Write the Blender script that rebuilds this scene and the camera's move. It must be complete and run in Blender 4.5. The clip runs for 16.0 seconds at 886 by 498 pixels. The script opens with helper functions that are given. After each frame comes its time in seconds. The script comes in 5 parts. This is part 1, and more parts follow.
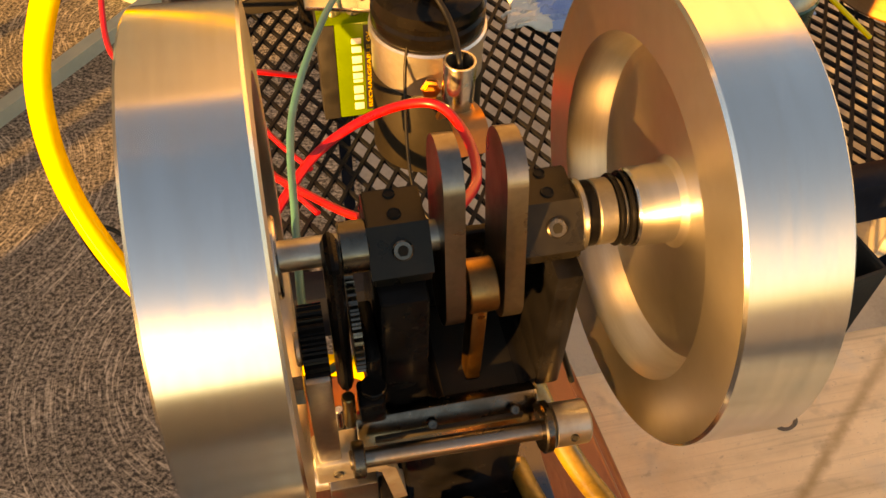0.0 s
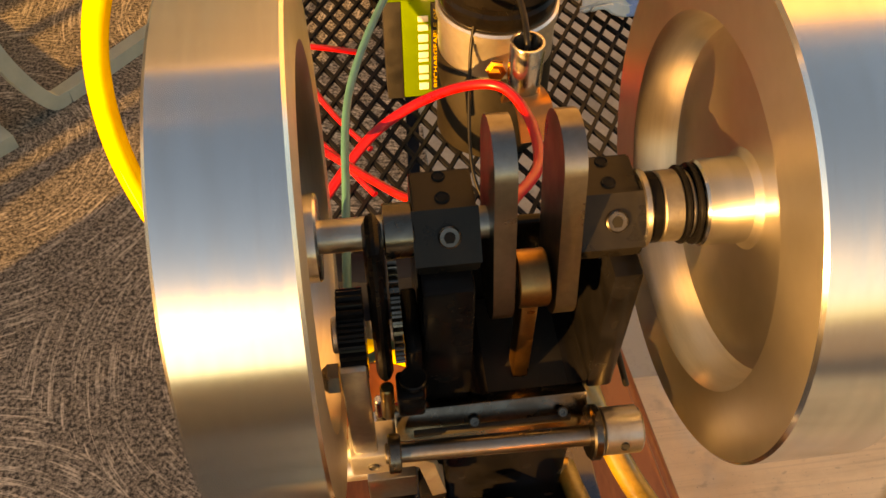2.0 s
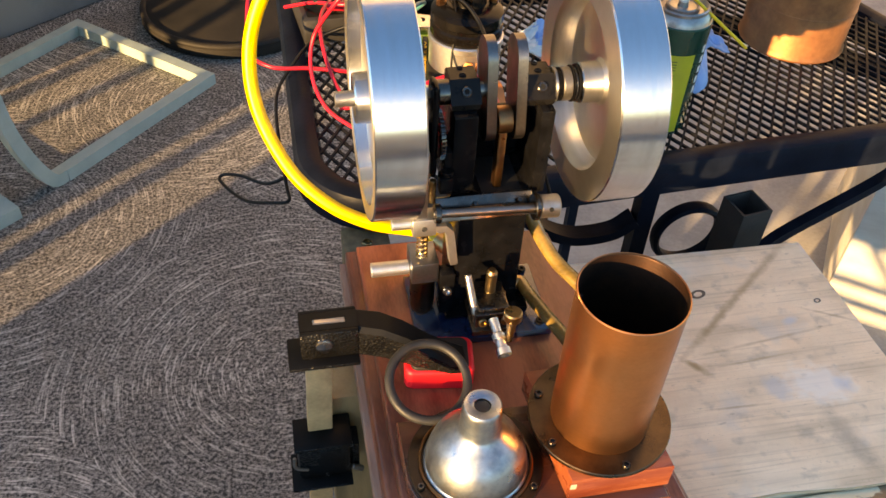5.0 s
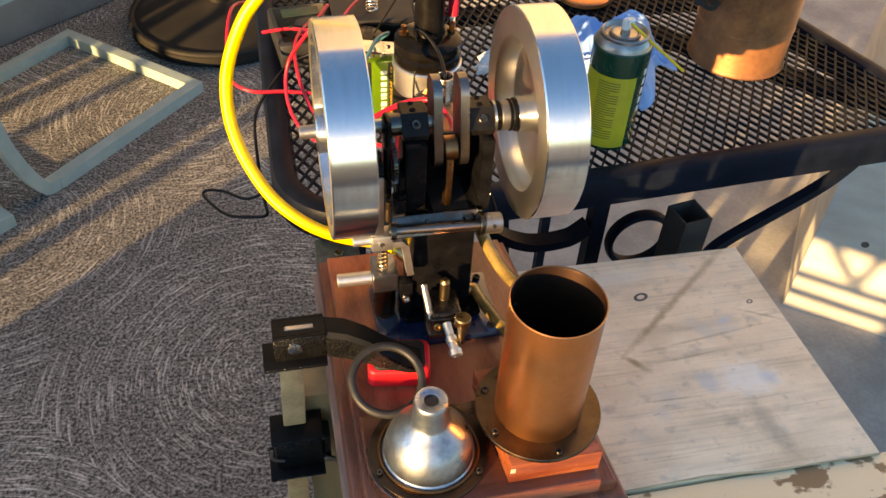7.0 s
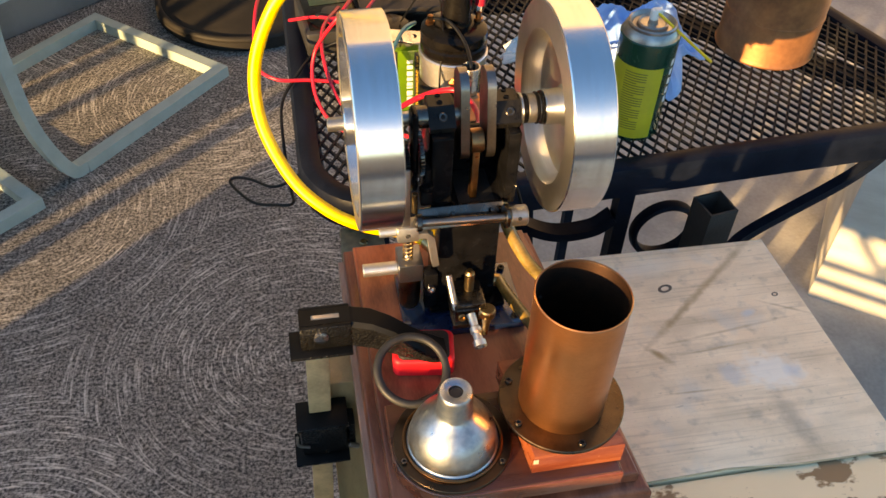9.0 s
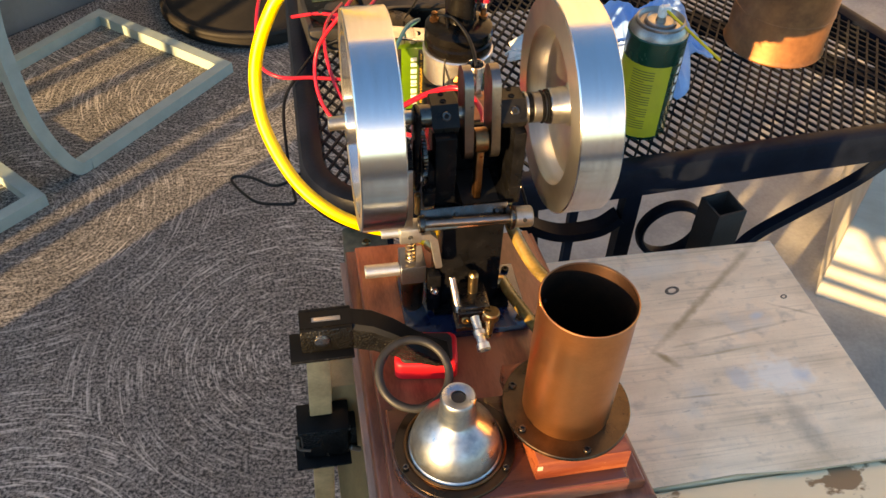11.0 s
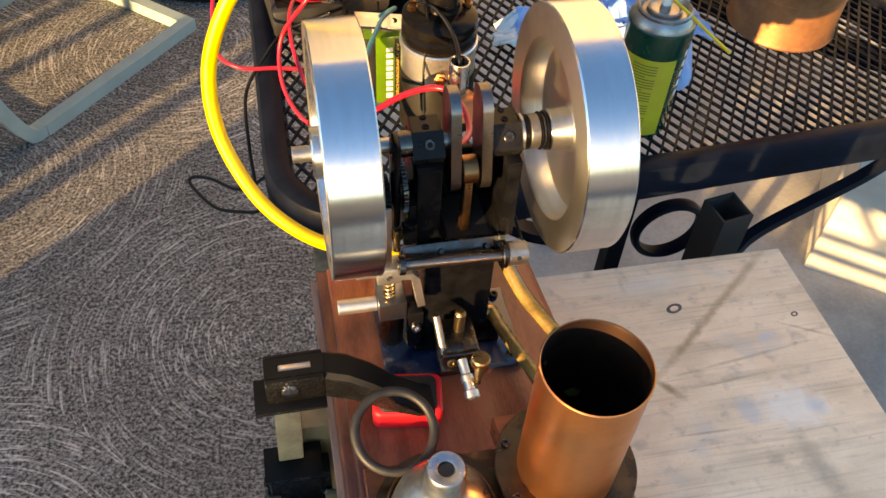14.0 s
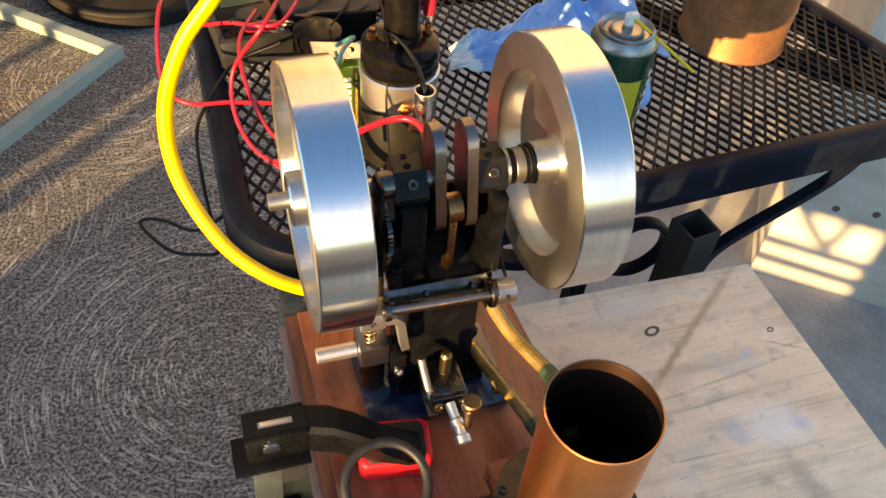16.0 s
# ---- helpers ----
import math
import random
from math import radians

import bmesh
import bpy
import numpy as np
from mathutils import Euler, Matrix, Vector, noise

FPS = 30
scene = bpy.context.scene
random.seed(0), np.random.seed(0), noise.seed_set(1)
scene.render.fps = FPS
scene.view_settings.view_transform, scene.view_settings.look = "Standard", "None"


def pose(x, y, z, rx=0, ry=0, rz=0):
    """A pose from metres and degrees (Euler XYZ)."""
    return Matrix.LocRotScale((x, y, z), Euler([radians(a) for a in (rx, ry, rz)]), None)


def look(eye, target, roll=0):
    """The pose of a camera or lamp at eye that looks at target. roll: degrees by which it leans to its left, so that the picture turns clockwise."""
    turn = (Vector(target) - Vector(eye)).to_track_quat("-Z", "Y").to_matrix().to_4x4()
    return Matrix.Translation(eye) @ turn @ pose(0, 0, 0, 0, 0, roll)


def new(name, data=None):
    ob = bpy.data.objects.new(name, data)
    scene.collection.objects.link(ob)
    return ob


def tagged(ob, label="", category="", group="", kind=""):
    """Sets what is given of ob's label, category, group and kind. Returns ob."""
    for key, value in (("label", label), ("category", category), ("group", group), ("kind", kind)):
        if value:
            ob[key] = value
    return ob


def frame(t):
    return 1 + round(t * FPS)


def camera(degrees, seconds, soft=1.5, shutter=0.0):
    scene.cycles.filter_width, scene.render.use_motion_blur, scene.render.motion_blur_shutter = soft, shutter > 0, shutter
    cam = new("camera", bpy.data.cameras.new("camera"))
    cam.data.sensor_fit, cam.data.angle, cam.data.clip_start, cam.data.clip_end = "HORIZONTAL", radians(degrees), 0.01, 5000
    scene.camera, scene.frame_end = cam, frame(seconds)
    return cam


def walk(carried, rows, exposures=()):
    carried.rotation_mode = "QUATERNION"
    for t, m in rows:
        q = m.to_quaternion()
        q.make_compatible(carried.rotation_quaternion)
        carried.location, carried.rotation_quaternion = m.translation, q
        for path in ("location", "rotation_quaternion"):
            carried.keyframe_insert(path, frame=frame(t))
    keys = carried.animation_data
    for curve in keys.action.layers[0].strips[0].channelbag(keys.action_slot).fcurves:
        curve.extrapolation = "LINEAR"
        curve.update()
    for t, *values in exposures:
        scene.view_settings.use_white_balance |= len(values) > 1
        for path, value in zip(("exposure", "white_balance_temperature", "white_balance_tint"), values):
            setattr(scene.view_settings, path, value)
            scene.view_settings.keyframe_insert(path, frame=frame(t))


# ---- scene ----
cam = camera(54.4, 16.0)
PATH = [
    (0, (-0.0482, -0.1469, 1.1080), (0.2575, 1.0784, -0.4420), 2.6),
    (0.5, (-0.0517, -0.1407, 1.1010), (0.2302, 1.0811, -0.4570), 2.3),
    (1, (-0.0465, -0.1338, 1.0940), (0.1961, 1.0785, -0.4780), 1.5),
    (1.5, (-0.0389, -0.1361, 1.0970), (0.1523, 1.0818, -0.4770), 0.7),
    (2, (-0.0416, -0.1384, 1.0970), (0.1093, 1.0880, -0.4760), 0.1),
    (2.5, (-0.0435, -0.1774, 1.1200), (0.0888, 1.0638, -0.4430), 0.1),
    (3, (-0.0784, -0.2870, 1.1590), (0.0863, 0.9906, -0.3710), 1.5),
    (3.5, (-0.1261, -0.3836, 1.1760), (0.0981, 0.9486, -0.3000), 2.5),
    (4, (-0.1329, -0.4107, 1.1970), (0.1556, 0.9674, -0.2230), 2.4),
    (4.5, (-0.1350, -0.4143, 1.2030), (0.1816, 0.9994, -0.1760), 3.1),
    (5, (-0.1262, -0.3981, 1.1920), (0.2117, 1.0136, -0.1840), 3.6),
    (7.5, (-0.1110, -0.4462, 1.2520), (0.2407, 0.9521, -0.1340), 3.4),
    (8, (-0.1136, -0.4445, 1.2490), (0.2117, 0.9418, -0.1560), 3.3),
    (8.5, (-0.1137, -0.4413, 1.2530), (0.1914, 0.9435, -0.1570), 2.8),
    (11, (-0.1104, -0.4298, 1.2470), (0.1755, 0.9533, -0.1700), 2.4),
    (11.5, (-0.1071, -0.3932, 1.2290), (0.1683, 0.9679, -0.2110), 2.7),
    (12, (-0.0974, -0.3096, 1.1710), (0.1722, 1.0032, -0.3140), 2.9),
    (12.5, (-0.0902, -0.2774, 1.1810), (0.2020, 0.9946, -0.3340), 3.2),
    (13, (-0.0948, -0.3291, 1.2330), (0.2191, 0.9386, -0.2820), 3.6),
    (13.5, (-0.0992, -0.3372, 1.2420), (0.2322, 0.9369, -0.2640), 4.3),
    (14, (-0.0985, -0.3385, 1.2370), (0.2290, 0.9368, -0.2700), 4.0),
    (14.5, (-0.0986, -0.3353, 1.2380), (0.2402, 0.9252, -0.2770), 3.5),
    (15, (-0.1199, -0.3187, 1.2140), (0.2740, 0.9196, -0.3070), 4.3),
    (15.5, (-0.1240, -0.3113, 1.2260), (0.3203, 0.9322, -0.2760), 5.1),
    (16, (-0.1184, -0.3067, 1.2300), (0.3559, 0.9542, -0.2480), 5.7),
]
EXPOSURES = [(0.0, 1.96, 80000, 27), (2.0, 1.86, 70000, 26), (2.6, 1.99, 18000, 19), (3.2, 2.12, 9800, 12), (4.0, 2.12, 8800, 12), (5.2, 2.04, 8600, 11), (7.3, 1.92, 8400, 9), (8.5, 1.92, 8400, 9), (11.0, 1.96, 8400, 9), (12.5, 2.12, 8400, 9), (16.0, 2.00, 8400, 8)]
walk(cam, [(t, look(eye, target, roll)) for t, eye, target, roll in PATH], EXPOSURES)

# ---- light ----
SUN_EL, SUN_AZ = 9.0, 229.0        # elevation, and bearing clockwise from +y
world = bpy.data.worlds.new("sky")
scene.world = world
world.use_nodes = True
wn = world.node_tree.nodes
sky = wn.new("ShaderNodeTexSky")
sky.sky_type = "NISHITA"
sky.sun_disc = False
sky.sun_elevation, sky.sun_rotation = radians(SUN_EL), radians(SUN_AZ)
sky.dust_density, sky.ozone_density = 0.5, 4.2
wn["Background"].inputs["Strength"].default_value = 0.15
world.node_tree.links.new(sky.outputs[0], wn["Background"].inputs[0])
sun_data = bpy.data.lights.new("sun", "SUN")
sun_data.energy, sun_data.angle, sun_data.color = 3.9, radians(0.53), (1.0, 0.69, 0.36)
sun = new("sun", sun_data)
toward = Vector((math.sin(radians(SUN_AZ)) * math.cos(radians(SUN_EL)), math.cos(radians(SUN_AZ)) * math.cos(radians(SUN_EL)), math.sin(radians(SUN_EL))))
sun.matrix_world = look(toward * 20, (0, 0, 0))


# ---- materials ----
def mat(name, c1, c2=None, rough=0.5, metal=0.0, scale=40.0, detail=6.0, bump=0.0, bump_scale=None, stretch=(1, 1, 1),
        lo=0.35, hi=0.65, rough_var=0.08, coat=0.0, fine=0.25, aniso=0.0, spec=0.5):
    """A surface with variation at two scales, fine relief and uneven gloss. Sizes in object metres."""
    m = bpy.data.materials.new(name)
    m.use_nodes = True
    nt = m.node_tree
    n, l = nt.nodes, nt.links
    b = n["Principled BSDF"]
    c2 = c2 or tuple(v * 0.75 for v in c1)
    co = n.new("ShaderNodeTexCoord")
    mp = n.new("ShaderNodeMapping")
    mp.inputs["Scale"].default_value = stretch
    l.new(co.outputs["Object"], mp.inputs[0])
    big = n.new("ShaderNodeTexNoise")
    big.inputs["Scale"].default_value, big.inputs["Detail"].default_value = scale, detail
    l.new(mp.outputs[0], big.inputs[0])
    small = n.new("ShaderNodeTexNoise")
    small.inputs["Scale"].default_value, small.inputs["Detail"].default_value = (bump_scale or scale * 9), 4
    l.new(mp.outputs[0], small.inputs[0])
    mixf = n.new("ShaderNodeMath")
    mixf.operation = "MULTIPLY_ADD"
    l.new(small.outputs[0], mixf.inputs[0])
    mixf.inputs[1].default_value = fine
    l.new(big.outputs[0], mixf.inputs[2])
    ramp = n.new("ShaderNodeValToRGB")
    ramp.color_ramp.elements[0].position, ramp.color_ramp.elements[0].color = lo + fine * 0.5, (*c1, 1)
    ramp.color_ramp.elements[1].position, ramp.color_ramp.elements[1].color = hi + fine * 0.5, (*c2, 1)
    l.new(mixf.outputs[0], ramp.inputs[0])
    l.new(ramp.outputs[0], b.inputs["Base Color"])
    rr = n.new("ShaderNodeMapRange")
    rr.inputs[3].default_value, rr.inputs[4].default_value = max(0.02, rough - rough_var), min(1, rough + rough_var)
    rr.inputs[1].default_value, rr.inputs[2].default_value = 0.3, 0.7
    l.new(big.outputs[0], rr.inputs[0])
    l.new(rr.outputs[0], b.inputs["Roughness"])
    b.inputs["Metallic"].default_value = metal
    b.inputs["Coat Weight"].default_value = coat
    b.inputs["Specular IOR Level"].default_value = spec
    b.inputs["Coat Roughness"].default_value = 0.12
    if aniso:
        # turned grooves: gloss spreads across them
        tg = n.new("ShaderNodeTangent")
        tg.direction_type, tg.axis = "RADIAL", "X"
        l.new(tg.outputs[0], b.inputs["Tangent"])
        b.inputs["Anisotropic"].default_value, b.inputs["Anisotropic Rotation"].default_value = aniso, 0.25
    if bump:
        bp = n.new("ShaderNodeBump")
        bp.inputs["Strength"].default_value, bp.inputs["Distance"].default_value = 1.0, bump
        l.new(small.outputs[0], bp.inputs["Height"])
        l.new(bp.outputs[0], b.inputs["Normal"])
    return m


def ground_mat():
    """Broomed concrete: fans of curved brush strokes over dark grit."""
    m = bpy.data.materials.new("broomed_concrete")
    m.use_nodes = True
    nt = m.node_tree
    n, l = nt.nodes, nt.links
    b = n["Principled BSDF"]

    def math_node(op, a, c, d=None):
        k = n.new("ShaderNodeMath")
        k.operation = op
        for i, v in enumerate((a, c, d)):
            if v is None:
                continue
            if isinstance(v, (int, float)):
                k.inputs[i].default_value = v
            else:
                l.new(v, k.inputs[i])
        return k.outputs[0]

    def noise_node(vec, scale, detail, rough=0.5):
        k = n.new("ShaderNodeTexNoise")
        k.inputs["Scale"].default_value, k.inputs["Detail"].default_value, k.inputs["Roughness"].default_value = scale, detail, rough
        l.new(vec, k.inputs[0])
        return k

    def ranged(v, a, c, lo, hi):
        k = n.new("ShaderNodeMapRange")
        k.inputs[1].default_value, k.inputs[2].default_value, k.inputs[3].default_value, k.inputs[4].default_value = a, c, lo, hi
        l.new(v, k.inputs[0])
        return k.outputs[0]

    co = n.new("ShaderNodeTexCoord").outputs["Object"]
    warp = noise_node(co, 4.0, 3)
    vadd = n.new("ShaderNodeVectorMath")
    vadd.operation = "MULTIPLY_ADD"
    l.new(warp.outputs["Color"], vadd.inputs[0])
    vadd.inputs[1].default_value = (0.010, 0.010, 0)
    l.new(co, vadd.inputs[2])

    def strokes(scale, shift):
        """Brush arcs round scattered centres, broken along their length."""
        mv_ = n.new("ShaderNodeVectorMath")
        mv_.operation = "ADD"
        l.new(vadd.outputs[0], mv_.inputs[0])
        mv_.inputs[1].default_value = (shift, shift * 0.7, 0)
        vor = n.new("ShaderNodeTexVoronoi")
        vor.voronoi_dimensions = "2D"
        vor.inputs["Scale"].default_value = scale
        l.new(mv_.outputs[0], vor.inputs[0])
        sub = n.new("ShaderNodeVectorMath")
        sub.operation = "SUBTRACT"
        l.new(mv_.outputs[0], sub.inputs[0])
        l.new(vor.outputs["Position"], sub.inputs[1])
        flat = n.new("ShaderNodeVectorMath")
        flat.operation = "MULTIPLY"
        l.new(sub.outputs[0], flat.inputs[0])
        flat.inputs[1].default_value = (1, 1, 0)
        ln_ = n.new("ShaderNodeVectorMath")
        ln_.operation = "LENGTH"
        l.new(flat.outputs[0], ln_.inputs[0])
        nm = n.new("ShaderNodeVectorMath")
        nm.operation = "NORMALIZE"
        l.new(flat.outputs[0], nm.inputs[0])
        sp_ = n.new("ShaderNodeSeparateXYZ")
        l.new(nm.outputs[0], sp_.inputs[0])
        cb_ = n.new("ShaderNodeCombineXYZ")
        l.new(math_node("MULTIPLY", ln_.outputs["Value"], 235.0), cb_.inputs[0])
        l.new(math_node("MULTIPLY", sp_.outputs[0], 4.6), cb_.inputs[1])
        l.new(math_node("MULTIPLY", sp_.outputs[1], 4.6), cb_.inputs[2])
        st_ = noise_node(cb_.outputs[0], 1.0, 2, 0.6)
        return ranged(st_.outputs[0], 0.53, 0.66, 0.0, 1.0)

    grit = noise_node(co, 170, 5, 0.66)
    patch = noise_node(co, 4.5, 6, 0.6)
    pr = ranged(patch.outputs[0], 0.36, 0.56, 0.2, 1.0)
    both = math_node("MAXIMUM", strokes(1.55, 0.25), math_node("MULTIPLY", strokes(2.2, 3.3), 0.30))
    sm = math_node("MULTIPLY", both, pr)
    h = math_node("MULTIPLY_ADD", sm, 0.26, grit.outputs[0])
    ramp = n.new("ShaderNodeValToRGB")
    e = ramp.color_ramp.elements
    e[0].position, e[0].color = 0.42, (0.040, 0.038, 0.036, 1)
    e[1].position, e[1].color = 0.80, (0.72, 0.67, 0.60, 1)
    l.new(h, ramp.inputs[0])
    blot = noise_node(co, 1.6, 5)
    br = ranged(blot.outputs[0], 0.35, 0.65, 0.64, 0.92)
    mx = n.new("ShaderNodeVectorMath")
    mx.operation = "SCALE"
    l.new(ramp.outputs[0], mx.inputs[0])
    l.new(br, mx.inputs["Scale"])
    l.new(mx.outputs[0], b.inputs["Base Color"])
    b.inputs["Roughness"].default_value = 0.85
    bp = n.new("ShaderNodeBump")
    bp.inputs["Strength"].default_value, bp.inputs["Distance"].default_value = 1.0, 0.0008
    l.new(h, bp.inputs["Height"])
    l.new(bp.outputs[0], b.inputs["Normal"])
    return m


def ply_mat():
    """Weathered plywood: warm beige, broken grain lines, grey-brown blotches."""
    m = mat("weathered_plywood", (0.97, 0.76, 0.545), (0.88, 0.65, 0.44), 0.7, 0, 16, 9, bump=0.0002, bump_scale=300, lo=0.35, hi=0.70)
    nt = m.node_tree
    n, l = nt.nodes, nt.links
    b = n["Principled BSDF"]
    src = b.inputs["Base Color"].links[0].from_socket
    co = n.new("ShaderNodeTexCoord").outputs["Object"]

    def layer(src_, stretch, scale, lo, hi, amount, colour, turn=0.0):
        mp = n.new("ShaderNodeMapping")
        mp.inputs["Scale"].default_value, mp.inputs["Rotation"].default_value = stretch, (0, 0, turn)
        l.new(co, mp.inputs[0])
        k = n.new("ShaderNodeTexNoise")
        k.inputs["Scale"].default_value, k.inputs["Detail"].default_value = scale, 6
        l.new(mp.outputs[0], k.inputs[0])
        r = n.new("ShaderNodeMapRange")
        r.inputs[1].default_value, r.inputs[2].default_value, r.inputs[3].default_value, r.inputs[4].default_value = lo, hi, 0.0, amount
        l.new(k.outputs[0], r.inputs[0])
        mx = n.new("ShaderNodeMix")
        mx.data_type = "RGBA"
        l.new(r.outputs[0], mx.inputs[0])
        l.new(src_, mx.inputs[6])
        mx.inputs[7].default_value = (*colour, 1)
        return mx.outputs[2]

    def masked(src_, d, near, far, amount, colour, wobble=0.0):
        """Blends a colour in where the field d runs from far to near, its border ragged."""
        k = n.new("ShaderNodeTexNoise")
        k.inputs["Scale"].default_value, k.inputs["Detail"].default_value = 130, 6
        l.new(co, k.inputs[0])
        w = n.new("ShaderNodeMath")
        w.operation = "MULTIPLY_ADD"
        l.new(k.outputs[0], w.inputs[0])
        w.inputs[1].default_value = wobble
        l.new(d, w.inputs[2])
        r = n.new("ShaderNodeMapRange")
        r.inputs[1].default_value, r.inputs[2].default_value, r.inputs[3].default_value, r.inputs[4].default_value = far + wobble * 0.5, near + wobble * 0.5, 0.0, amount
        l.new(w.outputs[0], r.inputs[0])
        mx = n.new("ShaderNodeMix")
        mx.data_type = "RGBA"
        l.new(r.outputs[0], mx.inputs[0])
        l.new(src_, mx.inputs[6])
        mx.inputs[7].default_value = (*colour, 1)
        return mx.outputs[2]

    def ellipse(x, y, rx, ry, turn=0.0):
        """1 on the outline of an ellipse on the board, 0 at its middle."""
        mp = n.new("ShaderNodeMapping")
        mp.vector_type = "TEXTURE"
        mp.inputs["Location"].default_value, mp.inputs["Rotation"].default_value, mp.inputs["Scale"].default_value = (x, y, 0.7), (0, 0, turn), (rx, ry, 1)
        l.new(co, mp.inputs[0])
        q = n.new("ShaderNodeVectorMath")
        q.operation = "LENGTH"
        l.new(mp.outputs[0], q.inputs[0])
        return q.outputs["Value"]

    def streak(x0, y0, x1, y1, half):
        return ellipse((x0 + x1) / 2, (y0 + y1) / 2, math.hypot(x1 - x0, y1 - y0) / 2, half, math.atan2(y1 - y0, x1 - x0))

    c = layer(src, (1, 1.6, 1), 20, 0.46, 0.70, 0.45, (0.60, 0.45, 0.30), 0.5)
    c = layer(c, (0.14, 1, 1), 60, 0.50, 0.70, 0.50, (0.52, 0.37, 0.23), 0.10)
    c = layer(c, (0.03, 1, 1), 420, 0.52, 0.74, 0.40, (0.42, 0.29, 0.18), 0.12)
    c = layer(c, (0.8, 1, 1), 70, 0.57, 0.72, 0.45, (0.36, 0.28, 0.21), 0.9)
    c = layer(c, (1, 1, 1), 26, 0.60, 0.72, 0.5, (0.64, 0.58, 0.51), 0.0)
    c = layer(c, (0.5, 1, 1), 240, 0.64, 0.72, 0.35, (0.30, 0.21, 0.14), 0.2)
    c = layer(c, (1, 1, 1), 900, 0.66, 0.72, 0.7, (0.26, 0.20, 0.15), 0.0)
    # drip stain with its hook, fainter scratches, the smear of white paint and its bluish ghost
    for x0, y0, x1, y1, half, amount in ((0.300, 0.084, 0.190, -0.003, 0.0042, 0.55), (0.232, 0.030, 0.146, -0.038, 0.0040, 0.70), (0.146, -0.033, 0.165, -0.055, 0.0036, 0.85), (0.160, -0.035, 0.290, -0.020, 0.0016, 0.40),
                                         (0.262, 0.000, 0.305, -0.022, 0.0016, 0.5), (0.172, -0.047, 0.240, -0.042, 0.0012, 0.45), (0.14, -0.082, 0.20, -0.084, 0.0012, 0.5)):
        c = masked(c, streak(x0, y0, x1, y1, half), 0.2, 1.2, amount, (0.38, 0.23, 0.10), 1.2)
    c = masked(c, ellipse(0.2370, -0.120, 0.010, 0.024, 0.25), 0.2, 1.3, 0.55, (0.30, 0.24, 0.18), 1.3)
    c = masked(c, ellipse(0.178, 0.052, 0.040, 0.012, 0.1), 0.2, 1.2, 0.45, (0.80, 0.73, 0.64), 0.9)
    c = masked(c, ellipse(0.2070, -0.071, 0.010, 0.013, 0.3), 0.5, 1.15, 0.6, (0.60, 0.57, 0.56), 0.9)
    c = masked(c, ellipse(0.2400, -0.073, 0.028, 0.0195, -0.1), 0.45, 1.10, 0.65, (0.90, 0.84, 0.76), 1.2)
    c = masked(c, ellipse(0.2580, -0.076, 0.007, 0.009, 0.4), 0.3, 1.2, 0.55, (0.52, 0.54, 0.60), 0.8)
    c = masked(c, ellipse(0.2480, -0.012, 0.007, 0.004, 0.3), 0.4, 1.2, 0.6, (0.55, 0.57, 0.62), 0.6)
    l.new(c, b.inputs["Base Color"])
    return m


DISH = mat("turned_aluminium_face", (0.72, 0.69, 0.64), (0.60, 0.57, 0.52), 0.38, 1.0, 30, stretch=(8, 0.6, 0.6), rough_var=0.06, aniso=0.5)
ALU = mat("machined_aluminium", (0.75, 0.76, 0.77), (0.67, 0.68, 0.69), 0.24, 1.0, 30, stretch=(8, 0.6, 0.6), rough_var=0.03, aniso=0.88)
STEEL = mat("polished_steel", (0.68, 0.66, 0.63), (0.50, 0.48, 0.46), 0.22, 1.0, 90)
WEB = mat("oily_steel_web", (0.24, 0.22, 0.205), (0.15, 0.135, 0.12), 0.34, 1.0, 60, aniso=0.5)
CAST = mat("bead_blasted_aluminium", (0.70, 0.69, 0.66), (0.58, 0.57, 0.54), 0.45, 1.0, 90, bump=0.0001)
VALVE = mat("bluish_milled_steel", (0.30, 0.32, 0.36), (0.22, 0.23, 0.26), 0.34, 1.0, 80)
DULL = mat("worn_steel", (0.45, 0.43, 0.40), (0.30, 0.28, 0.26), 0.38, 1.0, 60, bump=0.0001)
BLACK = mat("black_machined_paint", (0.0035, 0.0035, 0.0040), (0.0070, 0.0070, 0.0080), 0.22, 0.0, 80, spec=0.10)
CAPBLACK = mat("worn_blackened_steel", (0.005, 0.0045, 0.004), (0.011, 0.010, 0.009), 0.30, 0.0, 90, spec=0.2)
HOLE = mat("hole_dark", (0.002, 0.002, 0.002), (0.003, 0.003, 0.003), 0.9, 0, 90)
INLET = mat("oily_dark_steel", (0.16, 0.145, 0.13), (0.09, 0.08, 0.07), 0.26, 1.0, 90)
BLUEPLATE = mat("dark_blue_enamel", (0.004, 0.012, 0.040), (0.007, 0.018, 0.055), 0.16, 0.0, 50, coat=0.5)
RUBBER = mat("black_rubber", (0.011, 0.011, 0.011), (0.020, 0.019, 0.018), 0.55, 0, 120, bump=0.0001)
CRINKLE = mat("black_hammered_cast_paint", (0.004, 0.004, 0.004), (0.008, 0.008, 0.008), 0.26, 0.0, 60, rough_var=0.04, spec=0.32)
cn, cl = CRINKLE.node_tree.nodes, CRINKLE.node_tree.links
hammer, dent = cn.new("ShaderNodeTexVoronoi"), cn.new("ShaderNodeBump")
hammer.inputs["Scale"].default_value = 560
dent.inputs["Strength"].default_value, dent.inputs["Distance"].default_value = 1.0, 0.0008
cl.new(cn.new("ShaderNodeTexCoord").outputs["Object"], hammer.inputs["Vector"])
cl.new(hammer.outputs["Distance"], dent.inputs["Height"])
cl.new(dent.outputs[0], cn["Principled BSDF"].inputs["Normal"])
